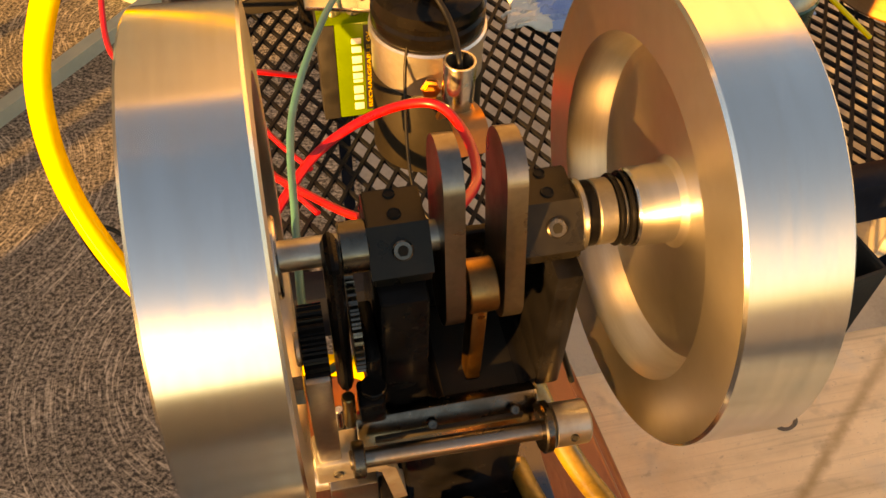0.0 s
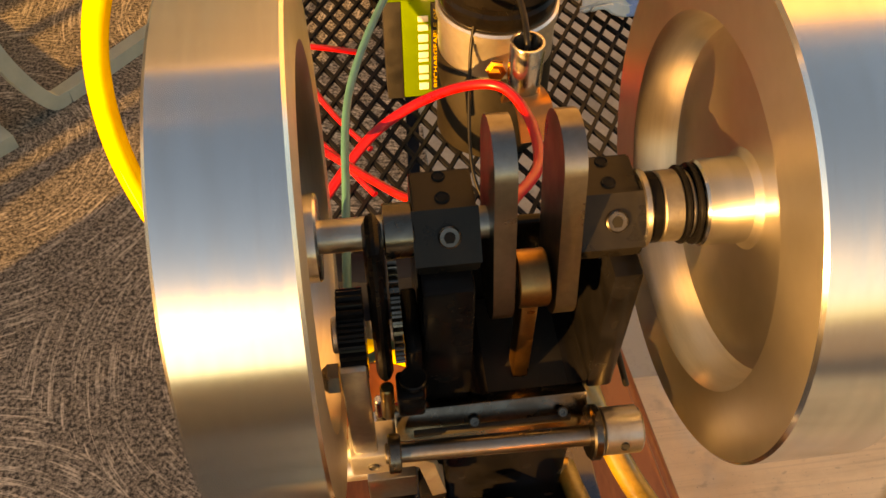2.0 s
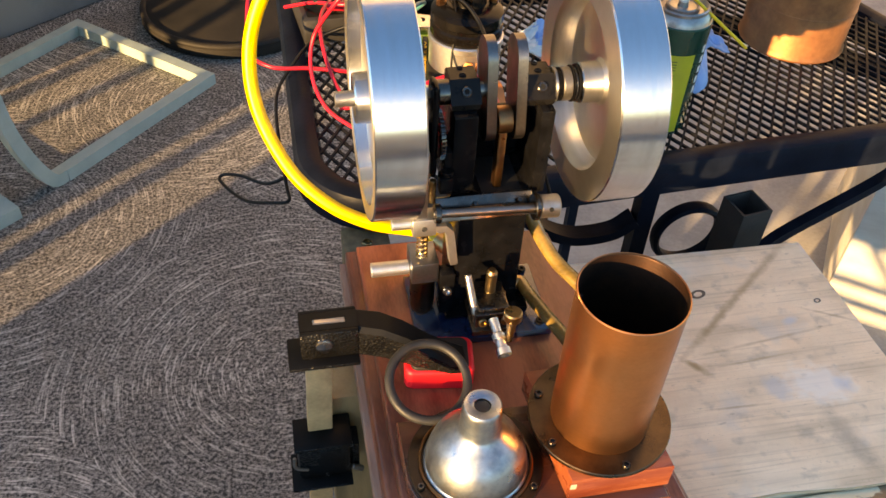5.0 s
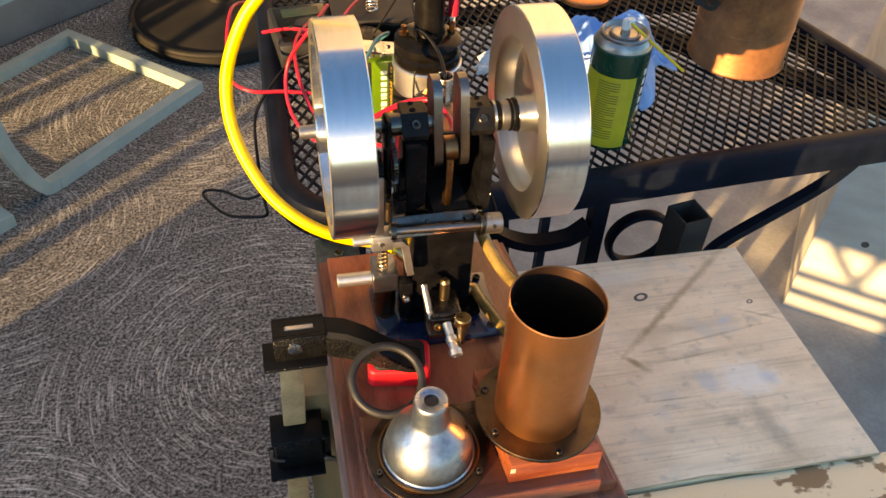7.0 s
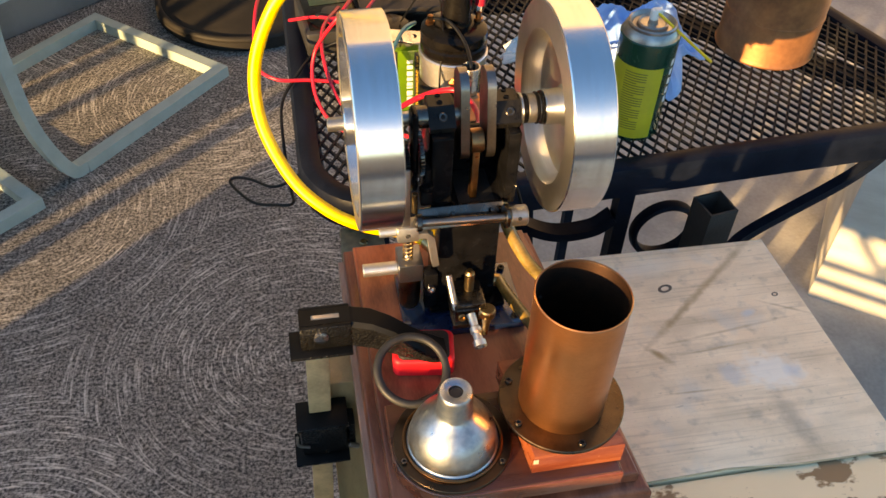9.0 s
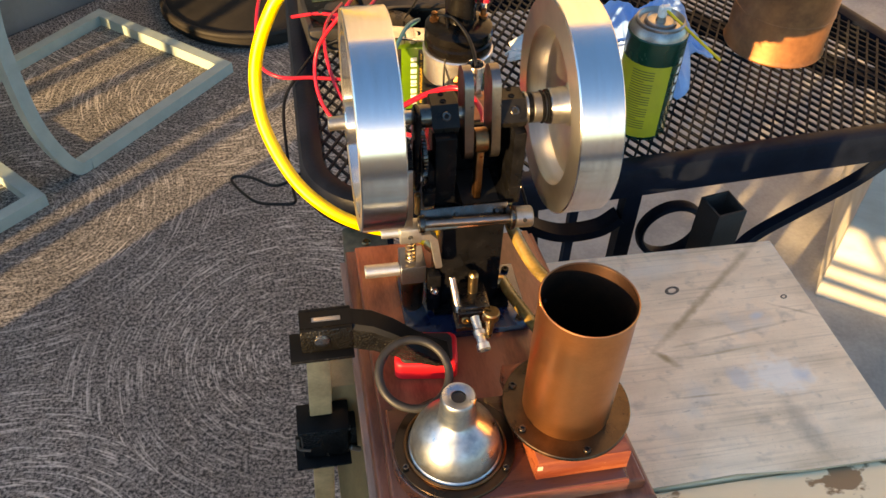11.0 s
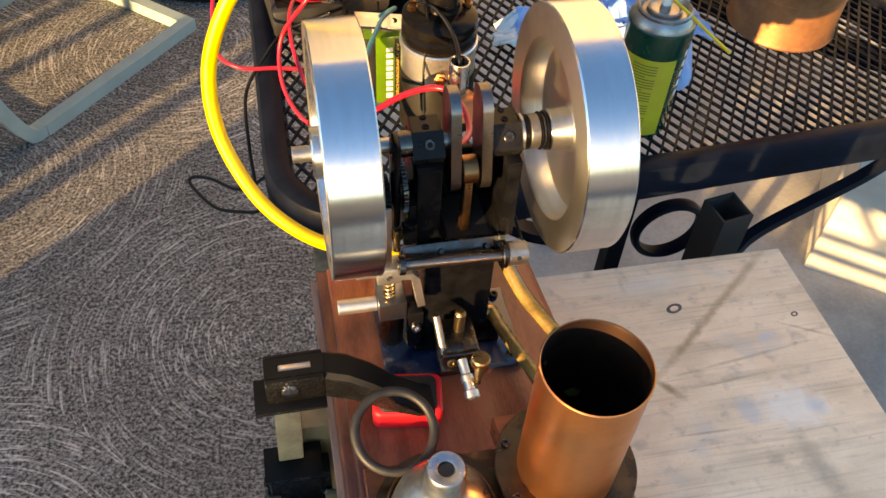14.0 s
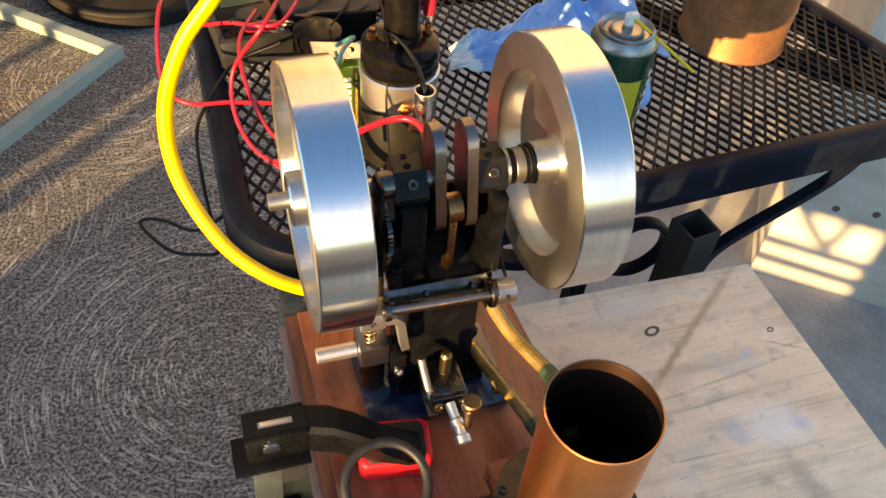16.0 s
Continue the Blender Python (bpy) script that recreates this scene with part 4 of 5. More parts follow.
CR, RW = 0.075, 0.024
frame_line = [(x, y, TZ - 0.014) for x, y in rounded_poly(inset(CORNERS, RW / 2), CR - RW / 2)]
fb = bmesh.new()
k = len(frame_line)
sect = [(-0.5, -0.6), (-0.5, 0.25), (-0.38, 0.48), (-0.15, 0.56), (0.15, 0.56), (0.38, 0.48), (0.5, 0.25), (0.5, -0.6)]
rings = []
for i in range(k):
    p = Vector(frame_line[i])
    t = (Vector(frame_line[(i + 1) % k]) - Vector(frame_line[i - 1])).normalized()
    nrm = Vector((t.y, -t.x, 0))
    rings.append([fb.verts.new(p + nrm * a * RW + Vector((0, 0, b * 0.028))) for a, b in sect])
for i in range(k):
    a, b = rings[i], rings[(i + 1) % k]
    for j in range(len(sect)):
        fb.faces.new((a[j], a[(j + 1) % len(sect)], b[(j + 1) % len(sect)], b[j]))
bmesh.ops.recalc_face_normals(fb, faces=fb.faces[:])
part("rim", fb, TABLE, tab, "rounded black steel rim")
# expanded metal: crossing strands, clipped to the rim
DXM, DYM = 0.0122, 0.0208
mv, mf = [], []


INNER = rounded_poly(inset(CORNERS, RW * 0.7), CR - RW * 0.7)


def clip_line(px, py, dx, dy):
    lo, hi = -9.0, 9.0
    for (ax, ay), (bx, by) in zip(INNER, INNER[1:] + INNER[:1]):
        nx_, ny_ = ay - by, bx - ax            # inward
        d0 = (px - ax) * nx_ + (py - ay) * ny_
        dd = dx * nx_ + dy * ny_
        if abs(dd) < 1e-12:
            if d0 < 0:
                return 0, 0
        elif dd > 0:
            lo = max(lo, -d0 / dd)
        else:
            hi = min(hi, -d0 / dd)
    return lo, hi


ln = math.hypot(DXM, DYM)
for sgn in (1, -1):
    dx, dy = sgn * DXM / ln, DYM / ln
    nx, ny = -dy, dx
    for i in range(-90, 160):
        px, py = -0.119 + i * DXM, 0.108
        a, b = clip_line(px, py, dx, dy)
        if b - a < 0.004:
            continue
        z1 = TZ - 0.0022 + 0.0002 * sgn
        hw = 0.00105
        s = len(mv)
        for tt in (a, b):
            for sx, z in ((-hw, z1 - 0.0024), (hw, z1 - 0.0024), (hw, z1), (-hw, z1 + 0.0003)):
                mv.append((px + dx * tt + nx * sx, py + dy * tt + ny * sx, z))
        mf += [(s, s + 1, s + 5, s + 4), (s + 1, s + 2, s + 6, s + 5), (s + 2, s + 3, s + 7, s + 6), (s + 3, s, s + 4, s + 7), (s, s + 3, s + 2, s + 1), (s + 4, s + 5, s + 6, s + 7)]
me = bpy.data.meshes.new("mesh_top")
me.from_pydata(mv, [], mf)
me.materials.append(MESH)
mt = new("mesh_top", me)
mt.parent = tab
mt.matrix_parent_inverse = place_of[tab].inverted()
tagged(mt, label="black diamond expanded metal mesh", kind="stuff")
part("brace", tube([(0.275, 0.448, TZ - 0.013), (0.565, 0.190, TZ - 0.013)], 0.006, smooth=False, w=0.012), TABLE, tab)
part("brace", tube([(-0.10, 0.462, TZ - 0.013), (0.478, 0.462, TZ - 0.013)], 0.006, smooth=False, w=0.012), TABLE, tab)
for lx, ly in ((0.20, 0.165), (0.02, 0.70), (0.37, 0.70)):
    part("leg", tube([(lx, ly, TZ - 0.031), (lx, ly, 0.5), (lx, ly, 0.0)], 0.008, smooth=False, w=0.008), TABLE, tab)
part("scroll", ring_bm((0.253, 0.165, 0.632), (0, 1, 0), 0.033, 0.0040, 40, 8, 0.008), TABLE, tab, "black steel scroll ring")
part("scroll", tube([(0.055, 0.165, 0.719), (0.085, 0.165, 0.672), (0.128, 0.165, 0.645), (0.170, 0.165, 0.645), (0.192, 0.165, 0.66)], 0.005, smooth=True, w=0.009), TABLE, tab)
part("strut", tube([(0.325, 0.150, 0.600), (0.36, 0.165, 0.615), (0.45, 0.165, 0.680), (0.50, 0.175, 0.719)], 0.007, smooth=True, w=0.005), TABLE, tab)
part("stretcher", tube([(0.112, 0.19, 0.660), (0.126, 0.165, 0.44)], 0.002, smooth=False, w=0.002), TABLE, tab)
st = thing("square_steel_socket", (0.270, 0.1145, 0), "open-topped square black steel tube beneath the table", "steel tube")
q = math.sqrt(2)
sq = lathe([(0.0125 * q, 0.0), (0.0152 * q, 0.0), (0.0152 * q, 0.7105), (0.0149 * q, 0.711), (0.0128 * q, 0.711), (0.0125 * q, 0.7105)], (0, 0, 0), None, 4, closed=True)
sq.transform(Matrix.Translation((0.270, 0.1145, 0)) @ Matrix.Rotation(radians(55), 4, "Z"))
part("tube", sq, SOCKET, st)

# ---- things on the table ----
KX, KY = 0.030, 0.222
coil = thing("ignition_coil", (KX, KY, TZ), "round silver ignition coil with a black moulded top", "ignition coil")
part("can", lathe([(0, 0), (0.0285, 0), (0.0300, 0.0015), (0.0300, 0.078), (0.0312, 0.079), (0.0312, 0.0835), (0.0300, 0.0845), (0.0, 0.0845)], (KX, KY, TZ), None, 72), COILCAN, coil, "scuffed silver coil can")
part("cap", lathe([(0, 0), (0.0290, 0), (0.0300, 0.002), (0.0300, 0.0085), (0.0285, 0.010), (0.0285, 0.0125), (0.0300, 0.014), (0.0295, 0.020), (0.026, 0.0225), (0.016, 0.0245), (0, 0.0245)], (KX, KY, TZ + 0.0847), None, 64), COILBLACK, coil)
part("tower", lathe([(0.0145, 0), (0.0135, 0.004), (0.0130, 0.040), (0.0118, 0.044), (0.0075, 0.045), (0.007, 0.030), (0, 0.030)], (KX + 0.002, KY + 0.004, TZ + 0.1085), None, 40), COILBLACK, coil)
for tx in (-0.021, 0.0225):
    part("terminal", lathe([(0, 0), (0.0042, 0), (0.0042, 0.004), (0.0028, 0.0042), (0.0028, 0.0095), (0, 0.0105)], (KX + tx, KY + 0.004, TZ + 0.1065), None, 6), BRONZE, coil, "copper terminal nut")
part("lower_sleeve", lathe([(0.0302, 0.0012), (0.0306, 0.0016), (0.0306, 0.0570), (0.0302, 0.0576)], (KX, KY, TZ), None, 64), CANDARK, coil, "dark lower half of the can")
part("clamp_tube", lathe([(0.0066, 0), (0.0081, 0), (0.0081, 0.030), (0.0078, 0.0305), (0.0068, 0.0305), (0.0066, 0.03), (0.0066, 0)], (0.0345, 0.1690, 0.8185), (0.0347, 0.1685, 0.85), 32), STEEL, coil, "short open steel tube")
part("clamp_tab", tube([(0.0345, 0.179, 0.806), (0.0355, 0.172, 0.817), (0.037, 0.155, 0.822), (0.038, 0.142, 0.812)], 0.0012, smooth=True, w=0.0085), COPPER, coil, "bent coppery metal tab")
part("clamp_nut", lathe([(0, 0), (0.005, 0), (0.005, 0.003), (0.003, 0.0032), (0.003, 0.006), (0, 0.006)], (0.0225, 0.175, 0.829), (0.019, 0.165, 0.832), 6), COPPER, coil, "copper nut")
BX0, BX1, BY, BZ0 = -0.0262, 0.0050, 0.2470, TZ + 0.0008
bat = thing("battery", ((BX0 + BX1) / 2, BY, TZ), "lime green and black block battery with white lettering bars", "battery")
part("case", box(BX0, BX1, BY, BY + 0.018, BZ0, BZ0 + 0.068, 0.0015), GREEN, bat)
part("side_band", box(BX0 - 0.0005, BX0 + 0.0090, BY - 0.0004, BY + 0.0184, BZ0 + 0.0005, BZ0 + 0.0675, 0.0004), RUBBER, bat, "black band")
part("label_stripe", box(BX1 - 0.0062, BX1 - 0.0014, BY - 0.0005, BY + 0.001, BZ0 + 0.005, BZ0 + 0.066, 0.0002), RUBBER, bat, "black label stripe")
lz = BZ0 + 0.006
for i, hgt in enumerate((0.0075, 0.0050, 0.0080, 0.0030, 0.0055, 0.0055, 0.0075, 0.0060, 0.0055)):
    part("lettering_bar", box(BX0 + 0.0180, BX0 + 0.0236, BY - 0.0006, BY + 0.001, lz, lz + hgt * 0.66, 0.0002), WHITE, bat, "white bar of lettering")
    lz += hgt
tc = bpy.data.curves.new("lettering", "FONT")
tc.body, tc.size, tc.extrude = "RECHARGEABLE 6V", 0.0050, 0.0002
to = bpy.data.objects.new("lettering", tc)
scene.collection.objects.link(to)
letters = bpy.data.meshes.new_from_object(to.evaluated_get(bpy.context.evaluated_depsgraph_get()))
bpy.data.objects.remove(to)
lb_ = bmesh.new()
lb_.from_mesh(letters)
bpy.data.meshes.remove(letters)
wide_ = max(v.co.x for v in lb_.verts)
lb_.transform(Matrix(((0, -1, 0, BX1 - 0.0026), (0, 0, -1, BY - 0.0007), (1, 0, 0, BZ0 + 0.007), (0, 0, 0, 1))) @ Matrix.Diagonal((0.055 / wide_, 0.62, 1, 1)))
part("lettering", lb_, GOLDPRINT, bat, "small gold capital lettering")
hp = box(BX0 - 0.006, BX1 + 0.003, BY - 0.001, BY + 0.020, 0.0, 0.0022, 0.0006)
hp.transform(Matrix.Translation((0, 0, BZ0 + 0.0745)) @ Matrix.Rotation(radians(9), 4, "Y"))
snap = part("holder", hp, STEEL, bat, "bright metal battery holder plate")
part("holder_hole", hole((BX0 + 0.008, BY + 0.008, BZ0 + 0.0768), (-0.15, 0, 1), 0.0038), HOLE, snap)
part("holder_hole", hole((BX1 - 0.006, BY + 0.010, BZ0 + 0.0765), (-0.15, 0, 1), 0.003), HOLE, snap)
part("post", cyl((BX0 + 0.010, BY + 0.010, BZ0 + 0.068), (BX0 + 0.010, BY + 0.010, BZ0 + 0.0755), 0.004), DULL, bat)
part("post", cyl((BX1 - 0.010, BY + 0.010, BZ0 + 0.068), (BX1 - 0.010, BY + 0.010, BZ0 + 0.0745), 0.004), DULL, bat)
SX, SY = 0.204, 0.196
can = thing("spray_can", (SX, SY, TZ), "green and yellow aerosol can with a yellow straw", "spray can")
part("body", lathe([(0, 0.001), (0.0238, 0.001), (0.0256, 0.0), (0.0265, 0.0015), (0.0265, 0.100), (0.0269, 0.101), (0.0269, 0.1025), (0.0259, 0.1035)], (SX, SY, TZ), None, 72), CANGREEN, can)
part("shoulder", lathe([(0.0262, 0), (0.0258, 0.002), (0.0240, 0.0060), (0.0218, 0.0082), (0.0218, 0.0105), (0.0205, 0.0115), (0.0190, 0.0105), (0.0175, 0.0075), (0.0140, 0.0070), (0.0135, 0.0100), (0.0122, 0.0108), (0.0110, 0.0095), (0.0045, 0.0090), (0.0038, 0.013), (0, 0.013)], (SX, SY, TZ + 0.1025), None, 64), DULL, can, "bare metal domed shoulder")
part("nozzle", merge(cyl((SX, SY, TZ + 0.115), (SX, SY, TZ + 0.125), 0.0040, 0.001), box(SX - 0.001, SX + 0.0055, SY - 0.0045, SY + 0.0015, TZ + 0.121, TZ + 0.126, 0.0005)), WHITE, can, "white spray nozzle")
part("straw", cyl((SX + 0.001, SY - 0.003, TZ + 0.1235), (SX + 0.049, SY - 0.031, TZ + 0.0865), 0.0013), YELLOW, can, "thin yellow straw")


def can_patch(a0, a1, z0, z1, r, n=18):
    bm = bmesh.new()
    cols = [[bm.verts.new((SX + r * math.cos(radians(a0 + (a1 - a0) * i / n)), SY + r * math.sin(radians(a0 + (a1 - a0) * i / n)), TZ + z)) for z in (z0, z1)] for i in range(n + 1)]
    for a, b in zip(cols, cols[1:]):
        bm.faces.new((a[0], b[0], b[1], a[1]))
    return bm


part("label", can_patch(172, 288, 0.004, 0.080, 0.02675), CANYELLOW, can, "yellow label panel")
for i in range(24):
    part("lettering_bar", can_patch(212, 212 + (44 if i % 5 != 4 else 26), 0.014 + i * 0.0026, 0.0150 + i * 0.0026, 0.02690, 6), DARKPRINT, can, "row of small dark print")
part("label_panel", can_patch(204, 219, 0.008, 0.020, 0.02692, 5), WHITE, can, "small white panel")
for i in range(5):
    part("lettering_bar", can_patch(306, 316, 0.040 + i * 0.0098, 0.0465 + i * 0.0098, 0.02680, 6), WHITE, can, "white bar of lettering")
PX, PY = 0.402, 0.318
pot = thing("copper_pot", (PX, PY, TZ), "tall tarnished copper pot with a side handle", "pot")
part("wall", lathe([(0, 0.002), (0.050, 0.002), (0.0525, 0.0), (0.0535, 0.002), (0.0515, 0.006), (0.0515, 0.135), (0.0525, 0.138), (0.0515, 0.140), (0.0500, 0.139), (0.0500, 0.006), (0, 0.006)], (PX, PY, TZ), None, 80), TINBROWN, pot)
part("seam", ring_bm((PX, PY, TZ + 0.046), (0, 0, 1), 0.0516, 0.0008, 72, 8), TINBROWN, pot)
part("handle", tube([(PX - 0.0515, PY - 0.012, TZ + 0.126), (PX - 0.066, PY - 0.016, TZ + 0.122), (PX - 0.074, PY - 0.018, TZ + 0.100), (PX - 0.070, PY - 0.017, TZ + 0.078), (PX - 0.058, PY - 0.016, TZ + 0.072), (PX - 0.0515, PY - 0.015, TZ + 0.079)], 0.0022, w=0.008), SOCKET, pot, "dark iron strap handle with a curled end")
solid("copper_dish", lathe([(0, 0.004), (0.028, 0.0045), (0.031, 0.003), (0.032, 0.0), (0.0328, 0.0002), (0.032, 0.0042), (0.0285, 0.0062), (0, 0.0058)], (0.275, 0.470, TZ + 0.0005), None, 56), COPPER, "small round copper dish lying on the table", "dish")
# rag
rag = bmesh.new()
bmesh.ops.create_grid(rag, x_segments=110, y_segments=70, size=1)
rag.faces.index_update()
hem = []
for v in rag.verts:
    u, w = v.co.x, v.co.y
    n1 = noise.noise(Vector((u * 1.7, w * 1.5, 3.1)))
    n2 = noise.noise(Vector((u * 3.6 + w * 1.2, w * 2.0, 7.7)))
    n3 = noise.noise(Vector((u * 8.0, w * 5.0 + u * 3, 1.2)))
    lobe = math.exp(-((u - 0.36) / 0.24) ** 2)
    reach = 0.060 * (1 - 0.6 * max(0.0, -u)) + (0.086 * lobe if w < 0 else -0.018)
    x = 0.215 + u * 0.108 + 0.008 * n2 + 0.010 * n1 * (1 - lobe)
    y = 0.350 - 0.016 * max(0.0, -u) + 0.008 * u + w * reach + 0.012 * n1 + 0.004 * n3
    fold = (1 - abs(n2) * 2.6) * 0.5 + 0.5
    crease = max(0.0, 1 - abs(n3) * 3.5)
    edge = max(0.0, 1 - max(abs(u), abs(w)) ** 6)
    v.co = (x, y, TZ + 0.0020 + max(0.0, (0.010 + 0.022 * edge) * max(0.0, fold) * (0.55 + n1) + 0.0045 * crease * (0.4 + 0.6 * edge)))
    if u < -0.80 + 0.08 * n3:
        hem.append(v)
hem = set(hem)
hem_faces = [f.index for f in rag.faces if all(v in hem for v in f.verts)]
ragob = solid("cleaning_rag", rag, RAG, "crumpled light blue cotton rag with a white hem on the table", "rag")
ragob.data.materials.append(WHITE)
for k in hem_faces:
    ragob.data.polygons[k].material_index = 1
thick = ragob.modifiers.new("thickness", "SOLIDIFY")
thick.thickness = 0.0012
# meter and clip leads
meter = thing("test_meter", (-0.068, 0.40, TZ), "dark grey hand meter lying on the mesh", "meter")
mrot = Matrix.Translation((-0.068, 0.400, 0)) @ Matrix.Rotation(radians(6), 4, "Z")
part("case", box(-0.033, 0.033, -0.042, 0.042, TZ + 0.0004, TZ + 0.028, 0.003, mrot), METER, meter)
part("face", box(-0.028, 0.028, -0.036, 0.036, TZ + 0.028, TZ + 0.0295, 0.0006, mrot), COILBLACK, meter)
part("dial", lathe([(0, 0), (0.012, 0), (0.011, 0.004), (0, 0.0045)], mrot @ Vector((0, -0.010, TZ + 0.0296)), None, 32), METER, meter)
part("screen", box(-0.020, 0.020, 0.012, 0.030, TZ + 0.0296, TZ + 0.0302, 0.0003, mrot), DARKGREEN, meter)
jar = thing("black_jar", (-0.012, 0.345, TZ), "small glossy black round jar", "jar")
part("body", lathe([(0, 0), (0.019, 0), (0.020, 0.001), (0.020, 0.028), (0.017, 0.030)], (-0.012, 0.345, TZ), None, 40), COILBLACK, jar)
part("lid", lathe([(0.021, 0), (0.0215, 0.001), (0.0215, 0.009), (0.020, 0.010), (0, 0.010)], (-0.012, 0.345, TZ + 0.0302), None, 40), COILBLACK, jar)
tool = thing("dark_box", (-0.005, 0.41, TZ), "dark brown glossy box behind the coil", "box")
part("case", box(-0.036, 0.050, 0.375, 0.465, TZ + 0.0004, TZ + 0.034, 0.003), COILBLACK, tool)
part("lid", box(-0.038, 0.052, 0.373, 0.467, TZ + 0.0342, TZ + 0.041, 0.002), SOCKET, tool)
sp = [(0.004 + 0.006 * math.cos(a * 0.6), 0.392 + 0.006 * math.sin(a * 0.6), TZ + 0.042 + a * 0.00035) for a in range(0, 64)]
solid("coil_spring", tube(sp, 0.0007, 1, 6, smooth=False), STEEL, "small bright coil spring on the dark box", "spring")


def clip(name, a, b, material, label):
    a, b = Vector(a), Vector(b)
    th = thing(name, tuple(a), label, "clip")
    d = (b - a).normalized()
    part("sleeve", lathe([(0.0016, 0), (0.0040, 0.004), (0.0050, 0.020), (0.0046, 0.030), (0, 0.030)], tuple(a), tuple(b), 16), material, th)
    c = a + d * 0.030
    part("jaw", tube([tuple(c), tuple(c + d * 0.008 + Vector((0, 0, 0.0022))), tuple(c + d * 0.018)], 0.0007, smooth=True, w=0.0022), STEEL, th, "bright toothed jaw")
    part("jaw", tube([tuple(c), tuple(c + d * 0.008 - Vector((0, 0, 0.0022))), tuple(c + d * 0.018)], 0.0007, smooth=True, w=0.0022), STEEL, th, "bright toothed jaw")


clip("alligator_clip", (-0.075, 0.352, TZ + 0.044), (-0.030, 0.365, TZ + 0.036), REDWIRE, "red sleeved alligator clip")
clip("alligator_clip", (-0.085, 0.372, TZ + 0.040), (-0.035, 0.356, TZ + 0.034), BLACKWIRE, "black sleeved alligator clip")
clip("alligator_clip", (KX + 0.026, KY + 0.014, TZ + 0.150), (KX + 0.0228, KY + 0.005, TZ + 0.112), REDWIRE, "red sleeved alligator clip on the coil terminal")


def wire(name, pts, r, material, label):
    return solid(name, tube(pts, r, 10, 10), material, label, "wire")


W = TZ + 0.002
wire("red_wire", [(-0.050, 0.300, TZ + 0.100), (-0.067, 0.2707, 0.8459), (-0.0909, 0.2815, 0.8043), (-0.096, 0.2624, 0.7765), (-0.0860, 0.2350, 0.7590), (-0.0620, 0.2050, 0.7540), (-0.040, 0.170, 0.754)], 0.0018, REDWIRE, "thin red wire looping across the table")
wire("red_wire", [(-0.060, 0.385, TZ + 0.040), (-0.080, 0.335, TZ + 0.046), (-0.083, 0.295, TZ + 0.034), (-0.074, 0.262, TZ + 0.012), (-0.058, 0.232, TZ + 0.004), (-0.040, 0.205, TZ + 0.003)], 0.0018, REDWIRE, "thin red wire looping across the table")
wire("red_wire", [(-0.112, 0.400, TZ + 0.020), (-0.085, 0.372, TZ + 0.038), (-0.060, 0.350, TZ + 0.046), (-0.040, 0.352, TZ + 0.048), (-0.010, 0.400, TZ + 0.050), (0.020, 0.455, TZ + 0.030)], 0.0018, REDWIRE, "thin red wire lying over the meter")
wire("red_wire", [(-0.065, 0.1272, 0.7991), (-0.0379, 0.1514, 0.8168), (-0.0072, 0.1639, 0.8261), (0.0197, 0.1614, 0.8311), (0.0308, 0.139, 0.8309), (0.0279, 0.1032, 0.837), (0.0096, 0.0709, 0.8514), (0.0005, 0.040, 0.868), (0.0, 0.0310, 0.862)], 0.0024, REDWIRE, "thicker red wire arching to the engine")
wire("red_wire", [(-0.0800, 0.160, 0.810), (-0.0661, 0.1446, 0.8191), (-0.0316, 0.0907, 0.8412), (-0.010, 0.060, 0.860), (-0.020, 0.031, 0.862)], 0.0018, REDWIRE, "thin red wire passing behind the engine")
wire("red_wire", [(-0.120, 0.470, TZ + 0.020), (-0.1409, 0.3667, 0.8146), (-0.1487, 0.3089, 0.7817), (-0.132, 0.2827, 0.7755), (-0.0973, 0.2805, 0.7725), (-0.064, 0.2775, 0.7685), (-0.040, 0.285, 0.756)], 0.0018, REDWIRE, "thin red wire over the table rim")
wire("teal_wire", [(-0.012, 0.258, 0.832), (-0.0041, 0.2290, 0.858), (-0.0231, 0.1844, 0.8753), (-0.0462, 0.1267, 0.8674), (-0.0516, 0.0728, 0.8571), (-0.0535, 0.0289, 0.8482), (-0.0500, 0.0130, 0.848), (-0.0400, 0.0080, 0.862)], 0.0016, TEAL, "thin teal wire running to the engine")
wire("black_wire", [(-0.045, 0.345, TZ + 0.030), (-0.0866, 0.348, TZ + 0.012), (-0.1125, 0.308, TZ + 0.008), (-0.1285, 0.285, 0.742), (-0.1302, 0.238, 0.724), (-0.1275, 0.195, 0.709), (-0.127, 0.1745, 0.7095), (-0.1413, 0.178, 0.706), (-0.165, 0.199, 0.694), (-0.1862, 0.240, 0.684), (-0.1835, 0.2475, 0.686), (-0.1668, 0.236, 0.692), (-0.1455, 0.212, 0.700), (-0.1270, 0.205, 0.712), (-0.105, 0.215, 0.722)], 0.0016, BLACKWIRE, "black wire hanging in a loop beside the table rim")
wire("black_wire", [(KX - 0.018, KY + 0.004, TZ + 0.113), (KX - 0.006, KY - 0.010, TZ + 0.116), (KX + 0.004, KY - 0.030, TZ + 0.106), (0.0346, 0.1690, 0.848), (0.0346, 0.1690, 0.828)], 0.0015, BLACKWIRE, "black wire from the coil into the tube")
wire("black_wire", [(0.0, 0.345, TZ + 0.042), (0.020, 0.280, TZ + 0.120), (KX - 0.012, KY - 0.012, TZ + 0.108), (0.012, 0.190, TZ + 0.070), (0.010, 0.150, TZ + 0.030), (0.030, 0.120, TZ + 0.012)], 0.0009, BLACKWIRE, "black wire draped over the coil")
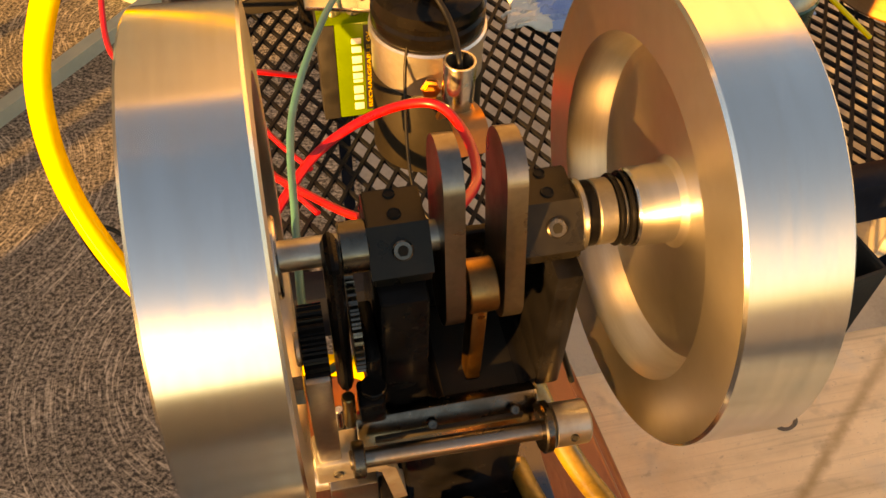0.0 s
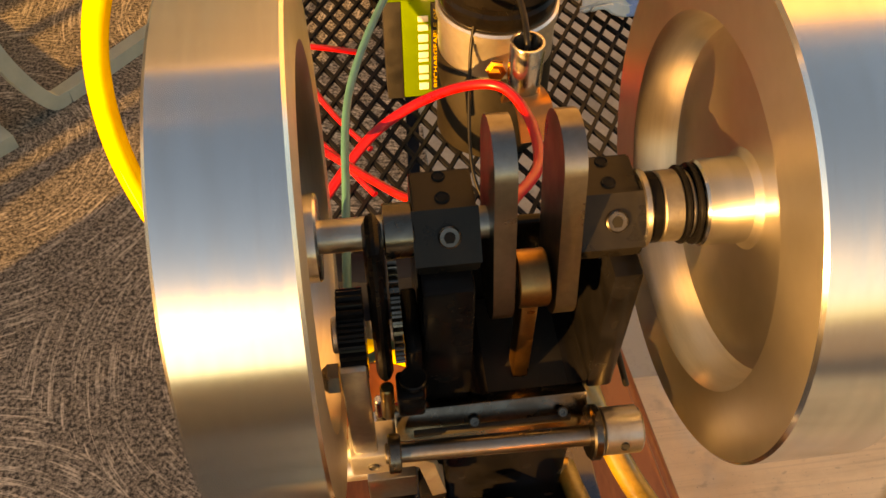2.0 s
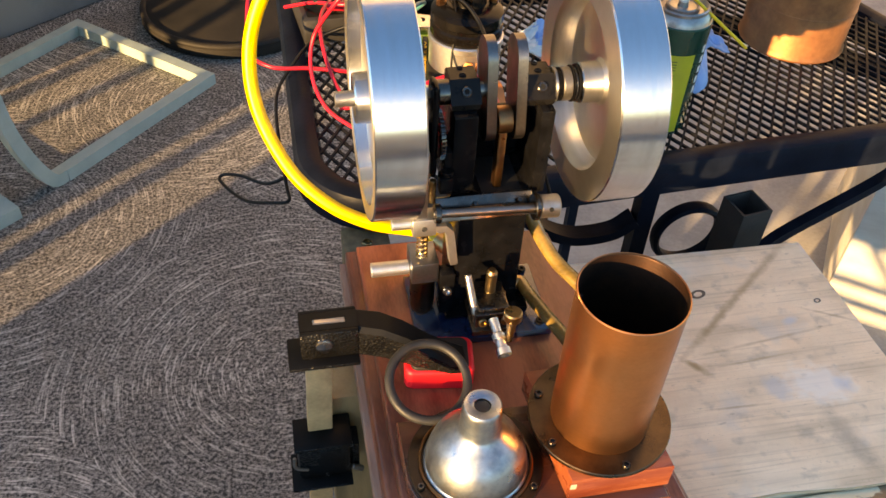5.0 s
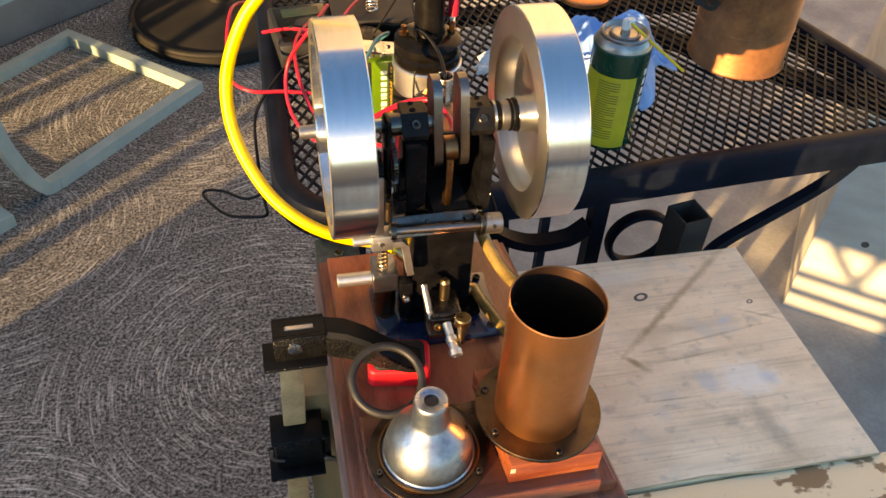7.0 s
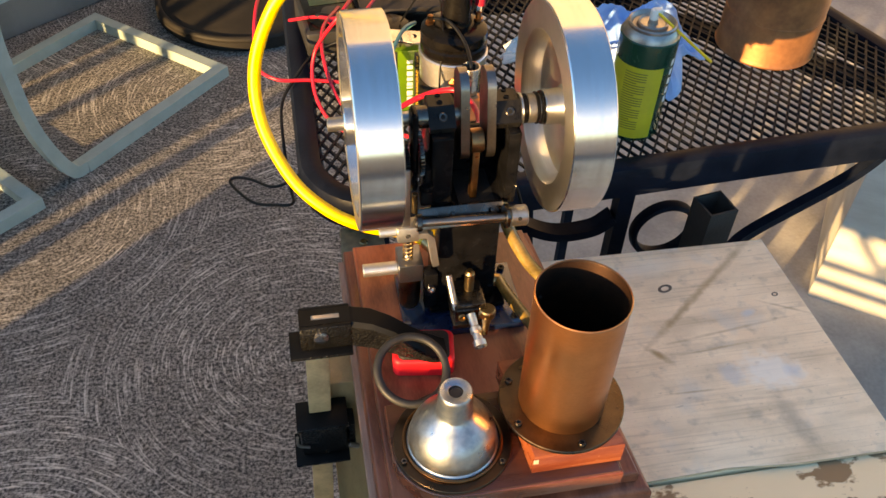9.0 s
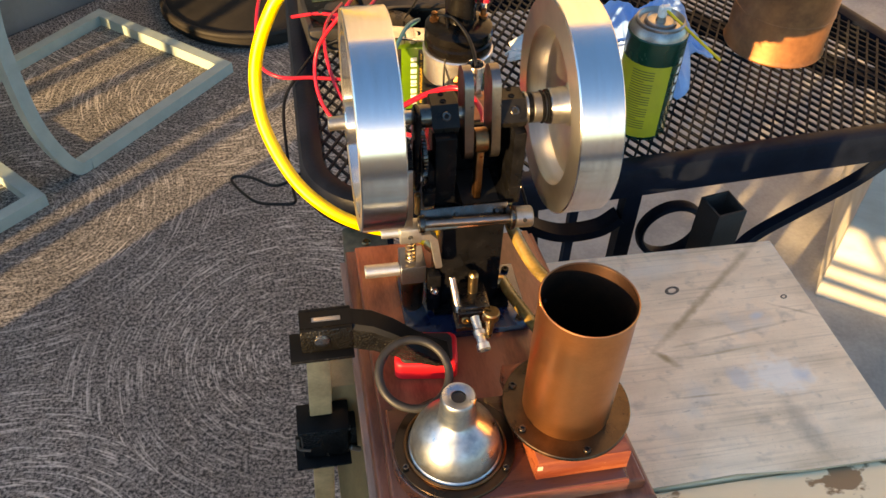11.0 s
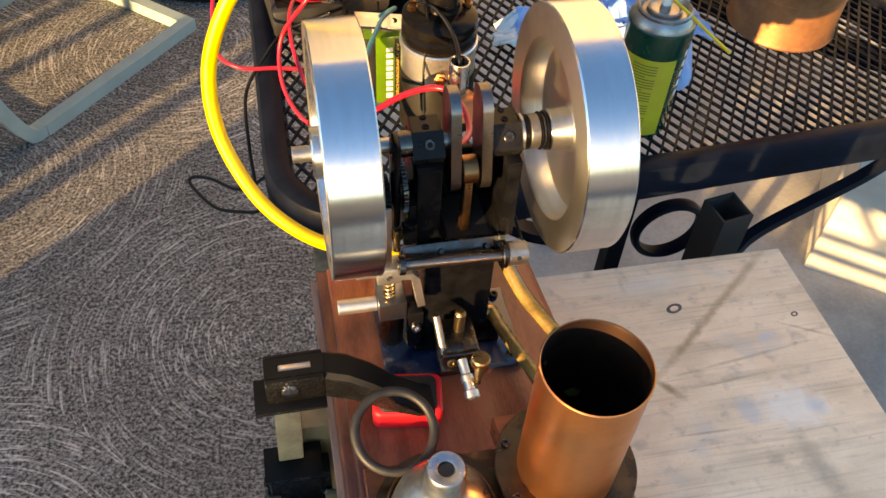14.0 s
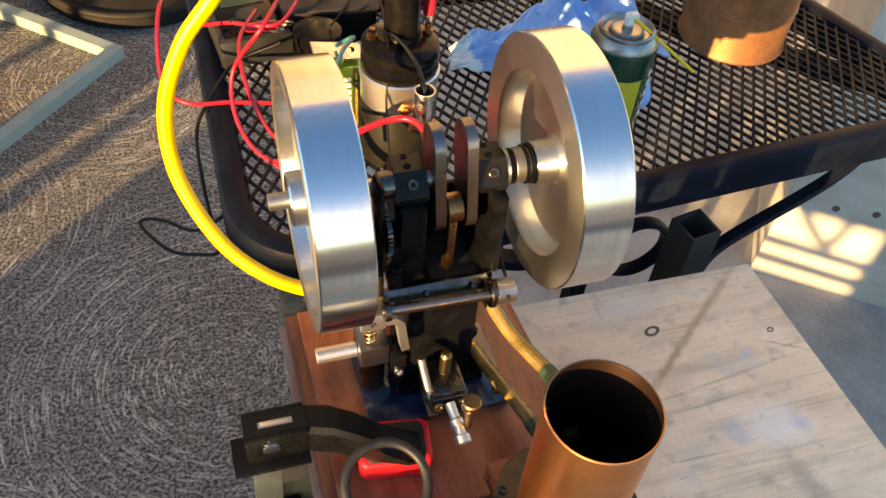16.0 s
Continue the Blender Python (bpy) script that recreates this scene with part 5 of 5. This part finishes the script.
hose = thing("yellow_hose", (-0.14, 0.12, 0.75), "thick bright yellow hose looping from table to engine", "hose")
part("hose", tube([(0.02, 0.70, TZ + 0.006), (0.018, 0.70, TZ + 0.20), (0.005, 0.62, 1.12), (-0.015, 0.36, 1.19), (-0.045, 0.20, 1.07), (-0.072, 0.158, 1.005), (-0.0996, 0.1476, 0.9581), (-0.1254, 0.1458, 0.9241), (-0.1424, 0.1396, 0.8816), (-0.1423, 0.1239, 0.8396), (-0.1238, 0.0989, 0.8024), (-0.0982, 0.0795, 0.7825), (-0.0684, 0.0696, 0.7693), (-0.0349, 0.0656, 0.7611), (-0.020, 0.055, 0.758)], 0.0050, 12, 16), YELLOW, hose)
part("end_cuff", cyl((-0.0215, 0.057, 0.7582), (-0.012, 0.043, 0.7575), 0.0064), BRASS, hose, "brass end cuff")

# ---- patio furniture and surroundings ----
def sled_chair(dx, dy, rot, label):
    m = Matrix.Translation((dx, dy, 0)) @ Matrix.Rotation(rot, 4, "Z")
    th = thing("patio_chair", (dx, dy, 0), label, "chair", "patio chairs")

    def bar_(pts, w=0.012, smooth=False):
        part("tube", tube([tuple(m @ Vector(p)) for p in pts], 0.014, 8, smooth=smooth, w=w), CHAIR, th)
    S, D, h = 0.457, 0.44, 0.014
    bar_([(0, 0, h), (S, 0, h)], 0.014)
    bar_([(S - 0.014, 0.0142, h), (S - 0.014, D - 0.0142, h)], 0.014)
    bar_([(S, D, h), (0, D, h)], 0.014)
    for y in (0, D):
        bar_([(-0.0003, y, h), (-0.035, y, 0.024), (-0.070, y, 0.10), (-0.092, y, 0.20), (-0.098, y, 0.36), (-0.090, y, 0.44)], 0.013, True)
        bar_([(-0.09, y, 0.4545), (S - 0.02, y, 0.435)], 0.014)
    part("seat", box(0, S - 0.04, 0.015, D - 0.015, 0.43, 0.445, 0.004, m), CHAIR, th)
    part("backrest", box(S - 0.05, S - 0.03, 0.015, D - 0.015, 0.46, 0.90, 0.006, m), CHAIR, th)


ang = math.atan2(1.501 - 1.155, -0.282 + 0.589)
sled_chair(-0.589, 1.155, ang, "pale blue-grey metal sled-base patio chair")
sled_chair(-1.010, 0.745, ang - 0.12, "pale blue-grey metal sled-base patio chair")
umb = thing("round_stand", (-0.22, 1.83, 0), "dark round bronze stand on the patio", "stand")
part("base", lathe([(0, 0), (0.245, 0), (0.25, 0.006), (0.25, 0.028), (0.235, 0.036), (0.06, 0.055), (0.03, 0.07), (0.028, 0.30), (0, 0.30)], (-0.22, 1.84, 0.0), None, 72), DARKPOT, umb)
part("rim", ring_bm((-0.22, 1.84, 0.033), (0, 0, 1), 0.242, 0.009, 72, 10), DARKPOT, umb)
stp = Matrix.Translation((-0.785, 1.78, 0)) @ Matrix.Rotation(math.atan2(0.313, 0.385), 4, "Z")
solid("low_wall", box(-2.2, 2.0, 0.0, 0.22, 0.0, 0.34, 0.008, stp), LOWWALL, "low patio wall, greyed for shade", "wall", kind="structure")
bd = Matrix.Translation((0.843, 0.553, 0)) @ Matrix.Rotation(radians(-35), 4, "Z")
wb = thing("white_box", (0.95, 0.60, 0), "white painted wooden box standing on the patio", "box")
part("front", box(0.0, 1.20, 0.0, 0.018, 0.0, 0.70, 0.002, bd), WHITEPAINT, wb)
part("side", box(0.0, 0.018, 0.0182, 0.40, 0.0, 0.70, 0.002, bd), WHITEPAINT, wb)
part("side", box(1.182, 1.20, 0.0182, 0.40, 0.0, 0.70, 0.002, bd), WHITEPAINT, wb)
part("back", box(0.0182, 1.1818, 0.382, 0.40, 0.0, 0.70, 0.002, bd), WHITEPAINT, wb)
part("lid", box(-0.004, 1.204, -0.004, 0.404, 0.7002, 0.718, 0.003, bd), WHITEPAINT, wb)
for kx, kz in ((0.085, 0.205), (0.150, 0.215)):
    kb = lathe([(0, 0.0006), (0.004, 0.0008), (0.006, 0.0004), (0.007, 0.0)], tuple(bd @ Vector((kx, 0.0, kz))), tuple(bd @ Vector((kx, -0.1, kz))), 16)
    part("knot", kb, KNOT, wb, "small dark knot")

# ---- unseen railing towards the sun, boards and gaps placed to stripe the patio ----
rd = Vector((toward.x, toward.y, 0)).normalized()
rs = Vector((-rd.y, rd.x, 0))
rc = rd * 1.96
rail_m = Matrix(((rs.x, rd.x, 0, rc.x), (rs.y, rd.y, 0, rc.y), (0, 0, 1, 0), (0, 0, 0, 1)))
fence = thing("railing", tuple(rc), "unseen grey timber railing, uneven boards and gaps placed to shape sunlight", "railing")
GAPS = ((-1.702, -1.636), (-1.587, -1.508), (-1.470, -1.333), (-1.186, -1.157), (-1.108, -0.990), (-0.17, 0.31))
x = -3.0
for g0, g1 in GAPS + ((3.0, 3.0),):
    n_ = max(1, round((g0 - x) / 0.14))
    for k in range(n_):
        w_ = (g0 - x) / n_
        top_ = 1.016
        part("board", box(x + k * w_, x + (k + 1) * w_ - 0.0003, -0.012, 0.012, 0.0, top_, 0.0015, rail_m), FENCE, fence)
    x = g1
# opening's lower boards, two slits and crossed braces, added to pattern light on white_box
for z0, z1 in ((0.0, 0.482), (0.503, 0.527), (0.550, 0.572)):
    part("rail_board", box(-0.175, 0.315, -0.036, -0.0125, z0, z1, 0.001, rail_m), FENCE, fence)
for x0, z0, x1, z1 in ((0.150, 0.672, 0.226, 0.580), (0.258, 0.672, 0.236, 0.565)):
    part("brace", tube([tuple(rail_m @ Vector((x0, -0.046, z0))), tuple(rail_m @ Vector((x1, -0.046, z1)))], 0.009, smooth=False, w=0.009), FENCE, fence)
# solid upper band, added to keep plywood and engine base out of the sun
for x0, x1, top_ in ((-3.05, 0.0, 1.016), (0.0005, 3.05, 1.016)):
    part("fascia_board", box(x0, x1, 0.0125, 0.034, 0.655, top_ + 0.0005, 0.002, rail_m), FENCE, fence)
    part("handrail", box(x0, x1, -0.03, 0.04, top_ + 0.001, top_ + 0.034, 0.004, rail_m), FENCE, fence)
